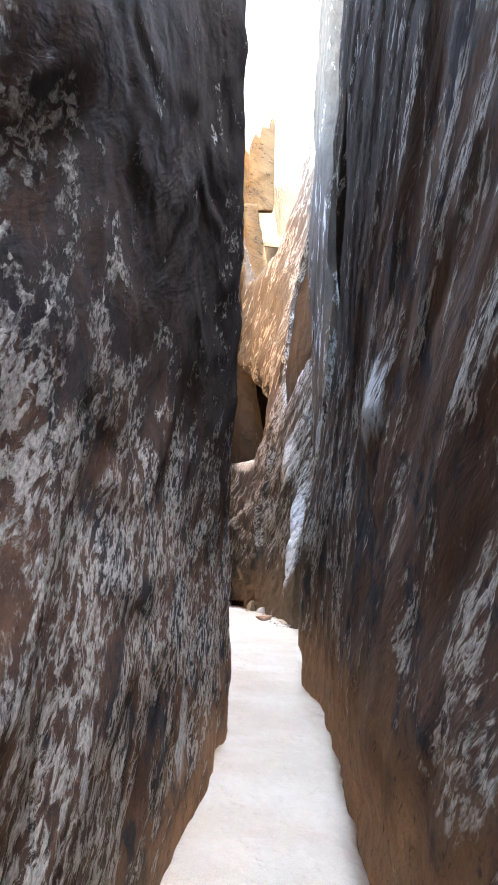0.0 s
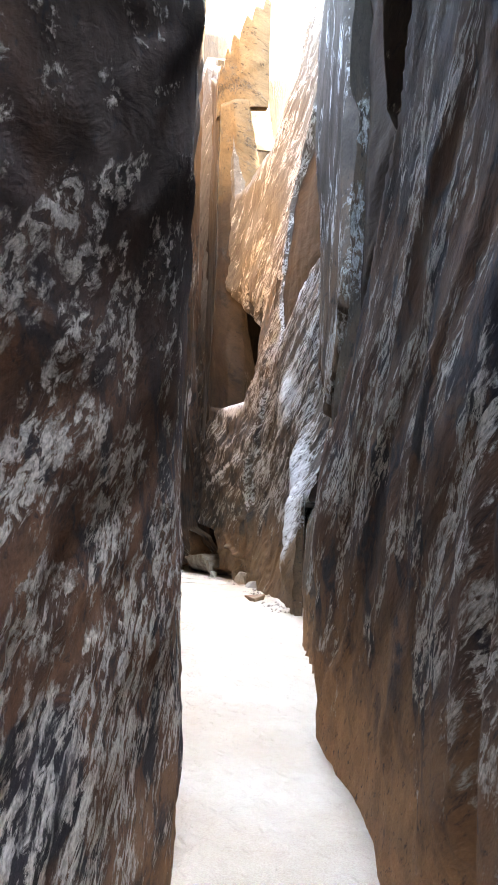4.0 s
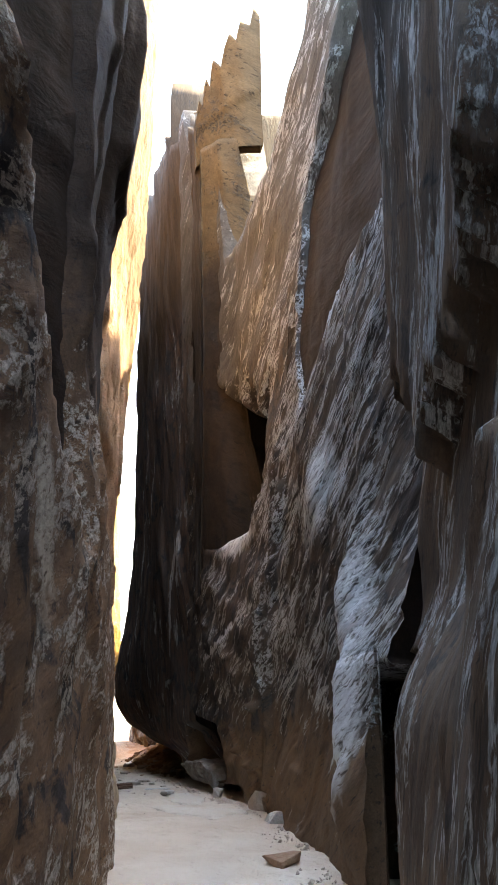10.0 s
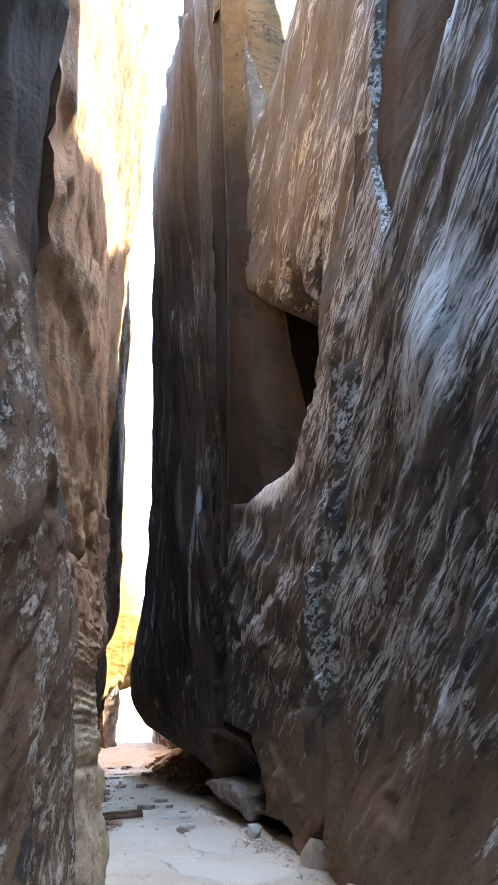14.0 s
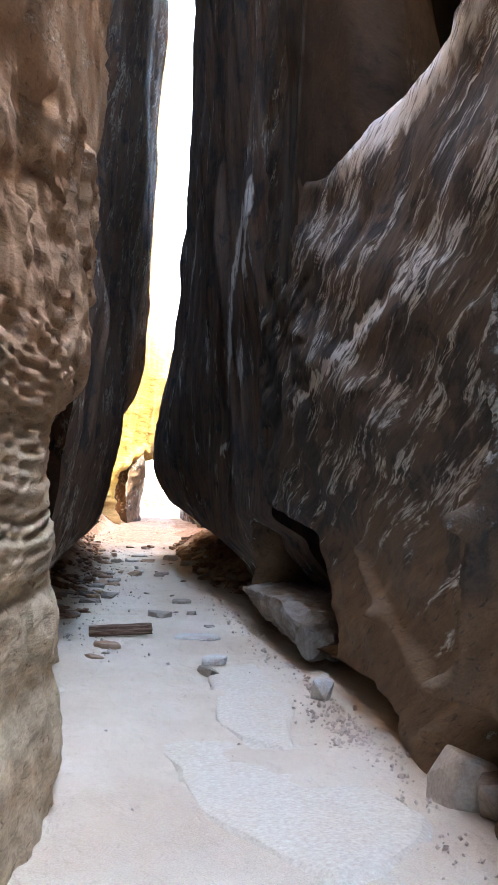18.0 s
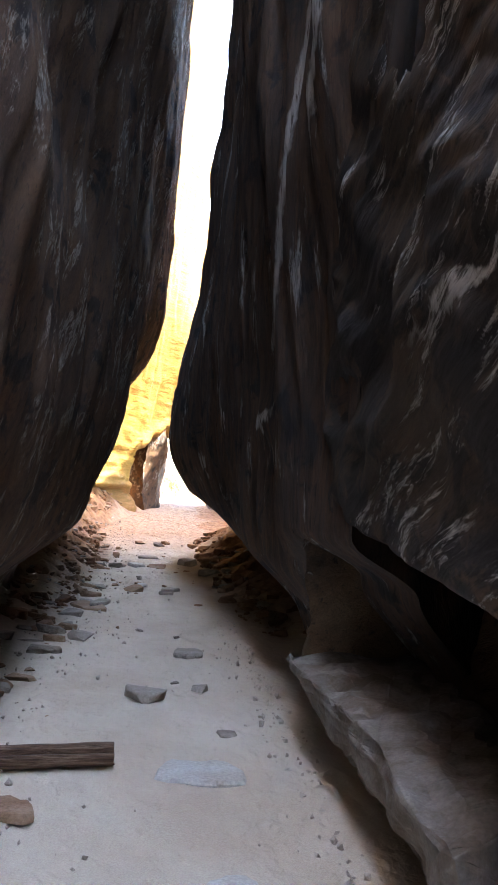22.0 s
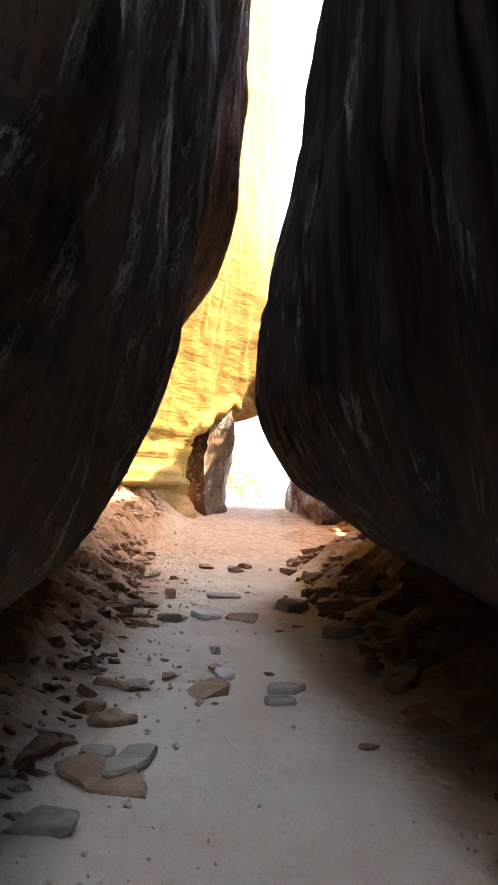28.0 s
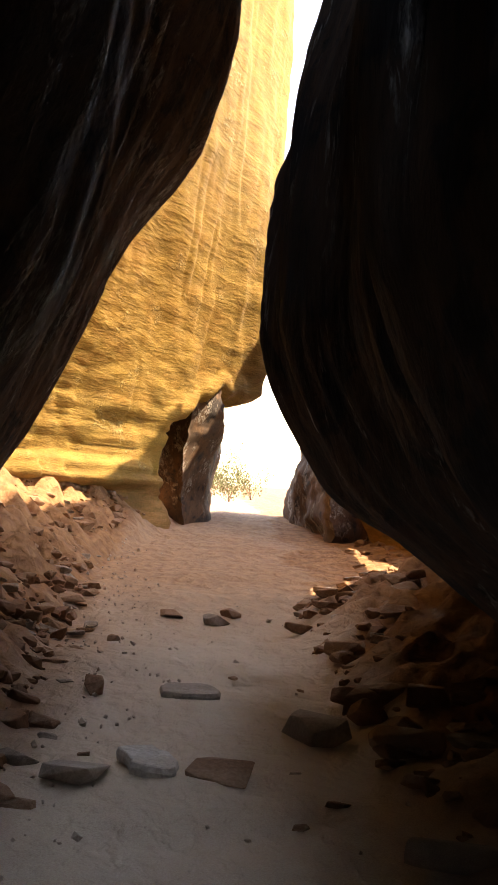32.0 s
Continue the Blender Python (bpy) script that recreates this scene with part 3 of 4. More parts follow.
yd = [35, 40, 45, 49, 53, 56, 57.2]
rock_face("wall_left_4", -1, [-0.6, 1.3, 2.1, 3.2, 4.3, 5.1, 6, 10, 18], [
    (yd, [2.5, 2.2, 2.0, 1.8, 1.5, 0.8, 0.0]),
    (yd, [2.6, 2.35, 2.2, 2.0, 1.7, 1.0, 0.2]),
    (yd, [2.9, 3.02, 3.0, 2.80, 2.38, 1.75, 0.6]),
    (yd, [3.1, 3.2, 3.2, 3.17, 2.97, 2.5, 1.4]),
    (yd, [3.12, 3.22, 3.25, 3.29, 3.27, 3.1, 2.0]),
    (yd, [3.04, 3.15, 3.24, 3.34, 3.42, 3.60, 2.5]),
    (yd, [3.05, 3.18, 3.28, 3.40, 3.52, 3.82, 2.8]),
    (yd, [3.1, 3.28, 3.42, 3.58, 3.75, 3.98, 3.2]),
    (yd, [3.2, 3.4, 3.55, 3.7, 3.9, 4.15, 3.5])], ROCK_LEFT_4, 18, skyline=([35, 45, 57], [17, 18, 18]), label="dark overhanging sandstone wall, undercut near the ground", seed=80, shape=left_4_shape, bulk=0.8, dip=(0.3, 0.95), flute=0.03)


def gold_shape(y, z):
    ledge = soft((z - 2.3) / 0.08) * soft((2.75 - z) / 0.08) * soft((66.2 - y) / 0.3)
    roof = 3.15 + 0.42 * np.clip(y - 66.0, 0, 2.2) + 0.06 * np.sin(7 * y)
    nook = soft((y - 66.45 - 0.1 * np.sin(4 * z)) / 0.25) * soft((roof - z) / 0.2)
    return 0.5 * beds(z, y, 0.16, 0.2) * soft((4.2 - z) / 1.0) - 0.18 * ledge + 0.35 * soft((2.35 - z) / 0.1) * soft((67 - y) / 2.5) + 0.75 * nook - 0.1 * soft((roof + 0.5 - z) / 0.3) * soft((z - roof) / 0.15) * soft((y - 66) / 0.4)


ye = [57.5, 61, 64, 67, 69, 70.3]
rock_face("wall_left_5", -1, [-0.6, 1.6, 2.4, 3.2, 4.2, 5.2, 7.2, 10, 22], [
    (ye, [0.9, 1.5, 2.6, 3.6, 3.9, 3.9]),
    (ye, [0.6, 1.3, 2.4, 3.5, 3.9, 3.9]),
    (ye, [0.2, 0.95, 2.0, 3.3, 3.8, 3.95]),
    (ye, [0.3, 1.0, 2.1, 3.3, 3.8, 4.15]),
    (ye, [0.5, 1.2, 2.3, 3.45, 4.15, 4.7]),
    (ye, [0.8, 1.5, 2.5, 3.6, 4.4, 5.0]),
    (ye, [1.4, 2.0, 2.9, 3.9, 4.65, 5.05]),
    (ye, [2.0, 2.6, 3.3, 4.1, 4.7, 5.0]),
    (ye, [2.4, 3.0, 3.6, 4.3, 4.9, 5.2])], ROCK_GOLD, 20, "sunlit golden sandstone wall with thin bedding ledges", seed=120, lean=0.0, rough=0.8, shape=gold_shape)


def right_1_shape(y, z):
    lip = 2.5 + 0.62 * np.clip(12.9 - y, 0, 3)
    hollow = soft((z - lip) / 0.3) * soft((lip + 2.2 - z) / 0.6) * soft((y - 10.2) / 0.6)
    return 0.75 * hollow - 0.06 * blob(y, z, 5.3, 2.35, 0.5, 0.2) + 0.06 * crest(y, z, (7.5, 3.5), (8.2, 0.6), 0.12)


yr = [-8, 4.2, 7, 10, 12.3, 13.6, 14.2]
rock_face("wall_right_1", 1, [-0.6, 0.4, 1.0, 1.8, 2.6, 3.4, 5, 8, 10], [
    (yr, [-0.6, 1.30, 1.80, 2.40, 2.78, 2.95, 3.3]),
    (yr, [-0.6, 1.25, 1.77, 2.36, 2.72, 2.88, 3.3]),
    (yr, [-0.6, 1.17, 1.70, 2.34, 2.67, 2.82, 3.3]),
    (yr, [-0.55, 1.20, 1.70, 2.33, 2.66, 2.82, 3.3]),
    (yr, [-0.5, 1.25, 1.78, 2.36, 2.70, 2.9, 3.4]),
    (yr, [-0.5, 1.28, 1.80, 2.40, 2.80, 3.1, 3.5]),
    (yr, [-0.5, 1.35, 1.85, 2.42, 2.86, 3.4, 3.7]),
    (yr, [-0.2, 1.6, 2.1, 2.5, 2.95, 3.4, 3.8]),
    (yr, [0.2, 2.0, 2.5, 2.9, 3.3, 3.7, 4.0])], ROCK_RIGHT_1, 9.5, skyline=([-8, 3, 6, 10, 12, 14.2], [10, 10.5, 11, 11.5, 12, 12]), label="dark varnished sandstone wall with a rusty foot", seed=140, ystep=0.04, rough=0.6, bulk=0.35, dip=(-0.9, 0.44), flute=0.03, shape=right_1_shape)


def right_2_shape(y, z):
    column = soft((y - 20.3) / 0.15) * soft((3.3 - z) / 0.5)
    crack = soft((y - 21.25) / 0.05) * soft((2.45 - z) / 0.2)
    step = soft((y - 20.75) / 0.12) * np.clip((3.4 - z) / 2.4, 0, 1)
    under = np.interp(y, [18.3, 19.2, 20.5, 21.3], [5.2, 4.1, 3.5, 4.2]) + 0.16 * np.abs(np.sin(y * 9.0 + np.sin(y * 5))) + 0.1 * np.sin(y * 23)
    notch = soft((under - z) / 0.14) * soft((z - 1.9) / 0.9) * soft((y - 18.2) / 0.4)
    gap = soft((y - 16.7) / 0.15) * soft((18.5 + 0.12 * (z - 3) - y) / 0.12) * soft((z - 2.7 - 0.25 * (y - 16.9)) / 0.3)
    return 0.55 * gap + 0.03 * column + 0.03 * step + 0.9 * crack + 0.22 * notch - 0.10 * blob(y, z, 15.2, 2.6, 0.9, 0.9) + 0.12 * crest(y, z, (16.6, 6), (16.9, 1), 0.2)


yn = [13.3, 14.2, 15.5, 16.9, 18.0, 18.9]
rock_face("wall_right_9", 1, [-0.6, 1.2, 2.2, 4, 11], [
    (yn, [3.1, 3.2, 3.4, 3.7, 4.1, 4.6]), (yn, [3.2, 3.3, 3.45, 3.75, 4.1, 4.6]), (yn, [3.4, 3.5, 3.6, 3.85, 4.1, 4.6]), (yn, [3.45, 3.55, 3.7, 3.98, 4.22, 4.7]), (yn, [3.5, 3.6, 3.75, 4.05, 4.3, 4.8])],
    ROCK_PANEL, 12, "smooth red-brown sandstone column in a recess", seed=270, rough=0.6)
yq = [16.5, 17, 17.6, 19.5, 20.6, 21.2, 21.6, 21.7]
rock_face("wall_right_2", 1, [-0.6, 1.0, 2.0, 3.0, 4.5, 8, 12], [
    (yq, [3.4, 3.6, 3.67, 4.07, 4.29, 4.37, 4.42, 4.8]),
    (yq, [3.45, 3.65, 3.72, 4.07, 4.28, 4.36, 4.42, 4.8]),
    (yq, [3.5, 3.7, 3.78, 4.09, 4.28, 4.37, 4.44, 4.9]),
    (yq, [3.6, 3.82, 3.9, 4.24, 4.40, 4.49, 4.58, 5.0]),
    (yq, [3.7, 3.9, 4.0, 4.36, 4.50, 4.57, 4.7, 5.1]),
    (yq, [3.8, 3.95, 4.06, 4.31, 4.43, 4.48, 4.7, 5.1]),
    (yq, [4.0, 4.08, 4.13, 4.31, 4.43, 4.52, 4.8, 5.3])], ROCK_RIGHT_2, 12.6, "grey-brown sandstone slab with long pale streaks", seed=160, shape=right_2_shape, rough=0.8, bulk=0.6, dip=(-0.35, 0.94), flute=0.07)

yp = [21.4, 24, 27, 28.6]
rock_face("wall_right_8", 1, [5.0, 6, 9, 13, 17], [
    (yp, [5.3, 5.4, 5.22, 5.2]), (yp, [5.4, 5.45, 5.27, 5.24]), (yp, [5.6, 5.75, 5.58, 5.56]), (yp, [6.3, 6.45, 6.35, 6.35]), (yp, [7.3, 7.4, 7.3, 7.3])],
    ROCK_PANEL, 16.5, "smooth brown sandstone panel in a recess, coloured dark for its shade", seed=260, low=5.0, rough=0.6)


def right_3_shape(y, z):
    drip = 0.5 * np.abs(np.sin(y * 1.6 + 0.7 * np.sin(y * 1.3))) + 0.22 * np.abs(np.sin(y * 4.3 + np.sin(y * 2.1))) - 0.35
    low = np.interp(y, [30.2, 30.5, 31.8, 35.6, 38, 40], [7.6, 5.5, 5.0, 5.24, 5.7, 6.2])
    high = np.interp(y, [30.2, 31.6, 34.6, 36, 40], [6.9, 6.9, 7.8, 8.5, 9.6]) + drip
    hollow = soft((z - low) / 0.3) * soft((high + 0.3 - z) / 0.8) * soft((y - 30.2) / 0.6) * soft((36.5 - y) / 0.9)
    diag = np.interp(z, [5.7, 6.3, 7.5, 8.4, 9.4, 11, 13], [27.5, 27.75, 28.0, 27.9, 26.9, 25.6, 24.6]) + 0.1 * np.sin(z * 3)
    floor_ = np.interp(y, [21.5, 24, 25.7, 27.0, 28.3], [6.5, 6.4, 6.2, 5.65, 6.0])
    panel = soft((diag - y) / 0.18) * soft((z - floor_) / 0.2)
    pale = 0.22 * crest(y, z, (23.5, 3.05), (22.5, 1.6), 0.5) + 0.14 * blob(y, z, 25.7, 4.2, 0.7, 0.5)
    flutes = 0.17 * crest(y, z, (31.75, 1.2), (31.0, 1.55), 0.08) + 0.16 * crest(y, z, (31.0, 1.55), (30.55, 2.35), 0.07) + 0.13 * crest(y, z, (30.55, 2.35), (29.9, 3.55), 0.07) + 0.07 * crest(y, z, (29.9, 3.55), (28.9, 5.6), 0.08)
    flutes += 0.12 * crest(y, z, (29.9, 1.3), (29.5, 2.6), 0.08) + 0.11 * crest(y, z, (29.5, 2.6), (28.4, 5.0), 0.08) - 0.07 * crest(y, z, (30.35, 1.3), (29.7, 3.4), 0.12)
    fin = 0.09 * crest(y, z, (33.5, 2.1), (32.7, 1.74), 0.06) + 0.09 * crest(y, z, (32.7, 1.74), (31.9, 1.45), 0.09)
    cave = soft((y - 34.9 - 0.5 * (z - 1.4)) / 0.3) * soft((2.15 + 0.07 * (y - 34.5) - z) / 0.2) * soft((39.9 - y) / 0.5) * soft((z - 1.2) / 0.05)
    nook = blob(y, z, 31.25, 1.1, 0.45, 0.45)
    gap = 0.45 * soft((1.2 - z) / 0.1) * soft((y - 32.4) / 1.0)
    arcs = 0.05 * np.sin(7.5 * (z - 0.12 * (y - 26) ** 1.0 - 0.035 * (y - 31) ** 2) + 1.2 * np.sin(0.7 * y)) * soft((y - 25) / 2) * soft((5.4 - z) / 0.8)
    slot = 1.4 * soft((24.0 - y) / 0.1) * soft((2.4 - z) / 0.12)
    return 0.9 * slot + 1.3 * hollow + 2.2 * panel - pale - flutes - fin + 0.75 * cave + 0.25 * nook + gap - arcs * 0.35


yt = [21.55, 23, 25, 28, 31, 34, 36.5, 39, 40]
rock_face("wall_right_3", 1, [-0.6, 1.0, 2.0, 3.3, 5, 7, 10, 16], [
    (yt, [4.38, 4.58, 4.82, 4.98, 5.15, 5.22, 5.2, 5.2, 5.2]),
    (yt, [4.38, 4.62, 4.86, 5.02, 5.18, 5.22, 5.15, 5.1, 5.1]),
    (yt, [4.42, 4.70, 4.92, 5.06, 5.20, 5.18, 5.10, 5.05, 5.05]),
    (yt, [4.84, 4.87, 4.96, 5.06, 5.12, 5.05, 5.02, 5.02, 5.15]),
    (yt, [5.02, 5.01, 5.04, 5.15, 5.22, 5.2, 5.08, 5.0, 5.2]),
    (yt, [5.12, 5.12, 5.2, 5.32, 5.38, 5.38, 5.10, 4.98, 5.2]),
    (yt, [5.4, 5.5, 5.55, 5.56, 5.44, 5.44, 5.10, 4.96, 5.2]),
    (yt, [6.4, 6.3, 6.2, 5.9, 5.6, 5.5, 5.10, 4.96, 5.2])], ROCK_RIGHT_3, 16, "flowing grey sandstone wall with pale draped bands", seed=180,
    skyline=([21, 25, 26.2, 27, 28, 29, 30, 31, 33, 34.9, 35.2, 35.6, 36.2, 36.3, 37.5, 37.8, 38.4, 40], [16, 15.5, 13.6, 12.8, 11.9, 11.1, 10.4, 10.45, 10.55, 10.7, 12.6, 14.3, 14.5, 14.1, 15.2, 14.6, 15.8, 15.8]), shape=right_3_shape, lean=0.2, bulk=0.3, flute=0.032, bend=([20, 27, 31, 40], [-3.6, 0.0, 1.0, 1.9]), thin=1.0, cap=ROCK_PANEL, ystep=0.03, zstep=0.04)


def cross_face(name, x, y, turn, levels, table, material, top, label, **more):
    """A rock mass that faces down the passage: along runs from x towards the left, the rock lies behind y."""
    ob = rock_face(name, 1, levels, table, material, top, label, **more)
    ob.matrix_world = pose(x, y, 0, 0, 0, 90 + turn)
    return ob


def spire_shape(y, z):
    return 0.10 * soft((y - 0.75 - 0.05 * np.sin(3 * z)) / 0.12) - 0.07 * soft((z - 14.2 + 0.4 * y) / 0.1)


ys_ = [0.0, 0.3, 0.7, 1.0, 1.2]
yh = [0.0, 0.3, 0.7, 0.95, 1.08]
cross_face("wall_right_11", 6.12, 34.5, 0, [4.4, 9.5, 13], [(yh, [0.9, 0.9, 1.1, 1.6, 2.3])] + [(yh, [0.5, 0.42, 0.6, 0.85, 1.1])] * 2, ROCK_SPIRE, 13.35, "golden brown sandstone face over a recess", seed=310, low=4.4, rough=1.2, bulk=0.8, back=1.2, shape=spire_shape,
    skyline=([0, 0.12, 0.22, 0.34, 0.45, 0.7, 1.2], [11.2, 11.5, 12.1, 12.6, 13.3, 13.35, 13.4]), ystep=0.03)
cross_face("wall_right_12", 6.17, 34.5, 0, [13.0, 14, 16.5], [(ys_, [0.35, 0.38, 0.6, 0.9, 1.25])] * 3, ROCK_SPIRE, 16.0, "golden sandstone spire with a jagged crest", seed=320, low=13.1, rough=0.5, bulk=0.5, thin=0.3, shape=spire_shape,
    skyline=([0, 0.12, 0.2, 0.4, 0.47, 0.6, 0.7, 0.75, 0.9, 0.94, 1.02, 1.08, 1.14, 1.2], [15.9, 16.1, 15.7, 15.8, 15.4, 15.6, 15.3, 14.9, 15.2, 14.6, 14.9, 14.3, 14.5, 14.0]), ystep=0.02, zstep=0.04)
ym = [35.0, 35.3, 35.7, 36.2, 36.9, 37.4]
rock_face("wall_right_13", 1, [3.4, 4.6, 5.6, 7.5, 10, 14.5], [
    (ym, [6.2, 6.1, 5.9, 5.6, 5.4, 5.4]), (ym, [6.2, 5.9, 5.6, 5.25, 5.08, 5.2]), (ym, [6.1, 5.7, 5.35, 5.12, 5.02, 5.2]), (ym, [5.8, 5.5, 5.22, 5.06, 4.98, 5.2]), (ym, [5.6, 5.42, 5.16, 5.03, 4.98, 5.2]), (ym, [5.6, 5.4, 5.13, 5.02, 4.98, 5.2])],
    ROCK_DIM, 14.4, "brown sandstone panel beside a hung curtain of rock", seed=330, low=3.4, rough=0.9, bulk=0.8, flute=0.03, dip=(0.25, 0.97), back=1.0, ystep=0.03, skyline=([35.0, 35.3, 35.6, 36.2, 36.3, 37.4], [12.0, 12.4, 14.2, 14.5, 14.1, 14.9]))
# unseen mass added behind the rim to keep direct sun off the left wall
yk = [16, 25, 30, 34]
rock_face("sun_block_right", 1, [6, 14, 20.3], [(yk, [8.6, 8.5, 8.5, 8.5])] * 3, ROCK_RIGHT_3, 20, "added unseen rock behind the rim that blocks the sun", seed=340, low=6.0, back=5.0, ystep=0.2, skyline=([16, 24, 27, 34], [20, 20, 17.4, 17.4]))


yf = [21.72, 22.2, 23, 24.1]


def fin_shape(y, z):
    return -0.22 * crest(y, z, (23.5, 3.05), (22.5, 1.6), 0.5)


rock_face("wall_right_10", 1, [-0.6, 1.0, 2.0, 3.3, 3.5], [
    (yf, [4.36, 4.46, 4.58, 4.71]), (yf, [4.37, 4.47, 4.62, 4.75]), (yf, [4.44, 4.54, 4.70, 4.82]), (yf, [4.57, 4.65, 4.78, 4.88]), (yf, [4.58, 4.66, 4.79, 4.89])],
    ROCK_RIGHT_3, 2.5, "thin sandstone fin beside a black crack", seed=180, ystep=0.03, shape=fin_shape, lean=0.2, bulk=0.4, flute=0.05, bend=([20, 27, 31, 40], [-3.6, 0.0, 1.0, 1.9]), thin=0.02)


def right_4_shape(y, z):
    shelf = soft((2.3 - z) / 0.3) * soft((41 - y) / 1.5)
    return 0.4 * shelf + 0.07 * np.sin(y * 2.3 + 0.5 * z) * soft((z - 4) / 2) - 0.06 * crest(y, z, (41.8, 7), (40.6, 3.4), 0.25) - 0.08 * blob(y, z, 42.0, 3.15, 1.0, 0.2)


yu = [38.2, 40, 43, 47, 51, 53.5, 55, 57, 60]
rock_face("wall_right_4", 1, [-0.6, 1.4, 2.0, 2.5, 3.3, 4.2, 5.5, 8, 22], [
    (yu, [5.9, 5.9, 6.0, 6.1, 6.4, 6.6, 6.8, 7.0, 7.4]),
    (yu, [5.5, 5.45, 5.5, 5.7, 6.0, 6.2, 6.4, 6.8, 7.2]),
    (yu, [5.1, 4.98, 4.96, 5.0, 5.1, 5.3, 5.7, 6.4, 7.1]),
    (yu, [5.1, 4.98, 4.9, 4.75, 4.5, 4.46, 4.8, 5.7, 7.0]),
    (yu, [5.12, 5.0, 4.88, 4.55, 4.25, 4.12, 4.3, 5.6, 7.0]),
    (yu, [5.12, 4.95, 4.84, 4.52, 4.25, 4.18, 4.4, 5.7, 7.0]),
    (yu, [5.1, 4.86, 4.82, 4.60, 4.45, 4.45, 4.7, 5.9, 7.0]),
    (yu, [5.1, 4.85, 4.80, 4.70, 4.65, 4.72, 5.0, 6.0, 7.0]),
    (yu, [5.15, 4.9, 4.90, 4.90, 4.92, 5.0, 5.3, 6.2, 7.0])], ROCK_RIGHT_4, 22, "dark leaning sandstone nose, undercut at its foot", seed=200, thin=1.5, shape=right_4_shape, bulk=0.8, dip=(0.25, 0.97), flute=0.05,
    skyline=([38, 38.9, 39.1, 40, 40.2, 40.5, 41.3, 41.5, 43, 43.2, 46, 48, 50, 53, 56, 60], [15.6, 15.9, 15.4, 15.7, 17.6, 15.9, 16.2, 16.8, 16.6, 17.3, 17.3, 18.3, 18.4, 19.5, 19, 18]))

# jamb takes the dark wall material so its colour stands for the nook's shade
yj = [67.6, 68.4, 69.6, 71.0]
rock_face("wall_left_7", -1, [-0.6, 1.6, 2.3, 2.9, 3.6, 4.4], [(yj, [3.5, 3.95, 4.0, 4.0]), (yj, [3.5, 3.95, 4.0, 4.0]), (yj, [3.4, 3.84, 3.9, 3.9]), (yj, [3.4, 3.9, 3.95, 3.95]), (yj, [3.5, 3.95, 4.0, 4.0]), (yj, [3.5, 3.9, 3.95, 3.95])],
    ROCK_LEFT_4, 4.3, "rock jamb on the shaded side of the opening, shade in its colour", seed=235, rough=1.4, back=1.2)
yv = [59.5, 62, 64.5, 66.4]
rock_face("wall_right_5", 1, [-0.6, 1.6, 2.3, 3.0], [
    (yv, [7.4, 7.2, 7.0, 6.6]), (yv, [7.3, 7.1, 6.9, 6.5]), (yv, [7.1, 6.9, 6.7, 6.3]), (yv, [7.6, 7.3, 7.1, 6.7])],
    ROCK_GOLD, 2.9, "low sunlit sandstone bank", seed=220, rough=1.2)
# shade put in by the dark material; unseen upper part added to stop sun
yw = [66, 68, 70, 72]
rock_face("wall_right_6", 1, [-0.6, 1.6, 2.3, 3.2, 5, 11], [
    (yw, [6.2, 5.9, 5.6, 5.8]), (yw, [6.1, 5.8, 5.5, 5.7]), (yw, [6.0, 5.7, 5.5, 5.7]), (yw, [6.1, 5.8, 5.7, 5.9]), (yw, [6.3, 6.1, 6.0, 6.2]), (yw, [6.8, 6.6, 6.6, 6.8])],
    ROCK_LEFT_4, 8.5, "rock jamb beside the bright opening, coloured dark as in shade", seed=230, rough=1.6)
# made-up span, out of view, that cuts the sunlight to a floor patch
yx = [60.7, 62, 64, 67]
rock_face("sun_mask_span", 1, [5, 7, 8.8, 10, 12.4], [
    (yx, [7.0, 7.0, 7.0, 6.8]), (yx, [7.0, 7.0, 7.0, 6.8]), (yx, [6.6, 6.6, 6.6, 6.5]), (yx, [6.6, 6.6, 6.6, 6.5]), (yx, [6.9, 6.9, 6.9, 6.8])],
    ROCK_RED, 12.2, "added unseen rock span that shapes the sun patch", seed=240, skyline=([60.7, 62, 64, 67], [12.2, 11.8, 11.0, 9.8]), low=5.3, rough=0.7, back=0.9)

# raised end of that made-up span, lets a strip of sun through
yb = [58.6, 59.3, 60.0, 60.72]
rock_face("sun_mask_end", 1, [6.6, 9, 12.4], [(yb, [7.0, 6.9, 7.0, 7.0]), (yb, [6.8, 6.7, 6.7, 6.8]), (yb, [6.9, 6.9, 6.9, 6.9])], ROCK_RED, 12.2, "higher end of the added unseen rock span", seed=245, low=6.6, rough=0.7, back=0.9)

# a closing wall behind the start
yz_ = [-9.5, -9, -8.4, -7.9]
rock_face("wall_start", -1, [-0.6, 2, 8], [(yz_, [1.0, 1.2, 1.2, 1.0]), (yz_, [1.0, 1.2, 1.2, 1.0]), (yz_, [0.9, 1.1, 1.1, 0.9])], ROCK_LEFT_1, 8, "dark sandstone wall closing the passage", seed=250, back=3.0)


# ---- loose things ----
def part(name, bm, material, parent, label=""):
    me = bpy.data.meshes.new(name)
    bm.to_mesh(me)
    bm.free()
    me.materials.append(material)
    ob = new(name, me)
    ob.parent = parent
    return tagged(ob, label) if label else ob


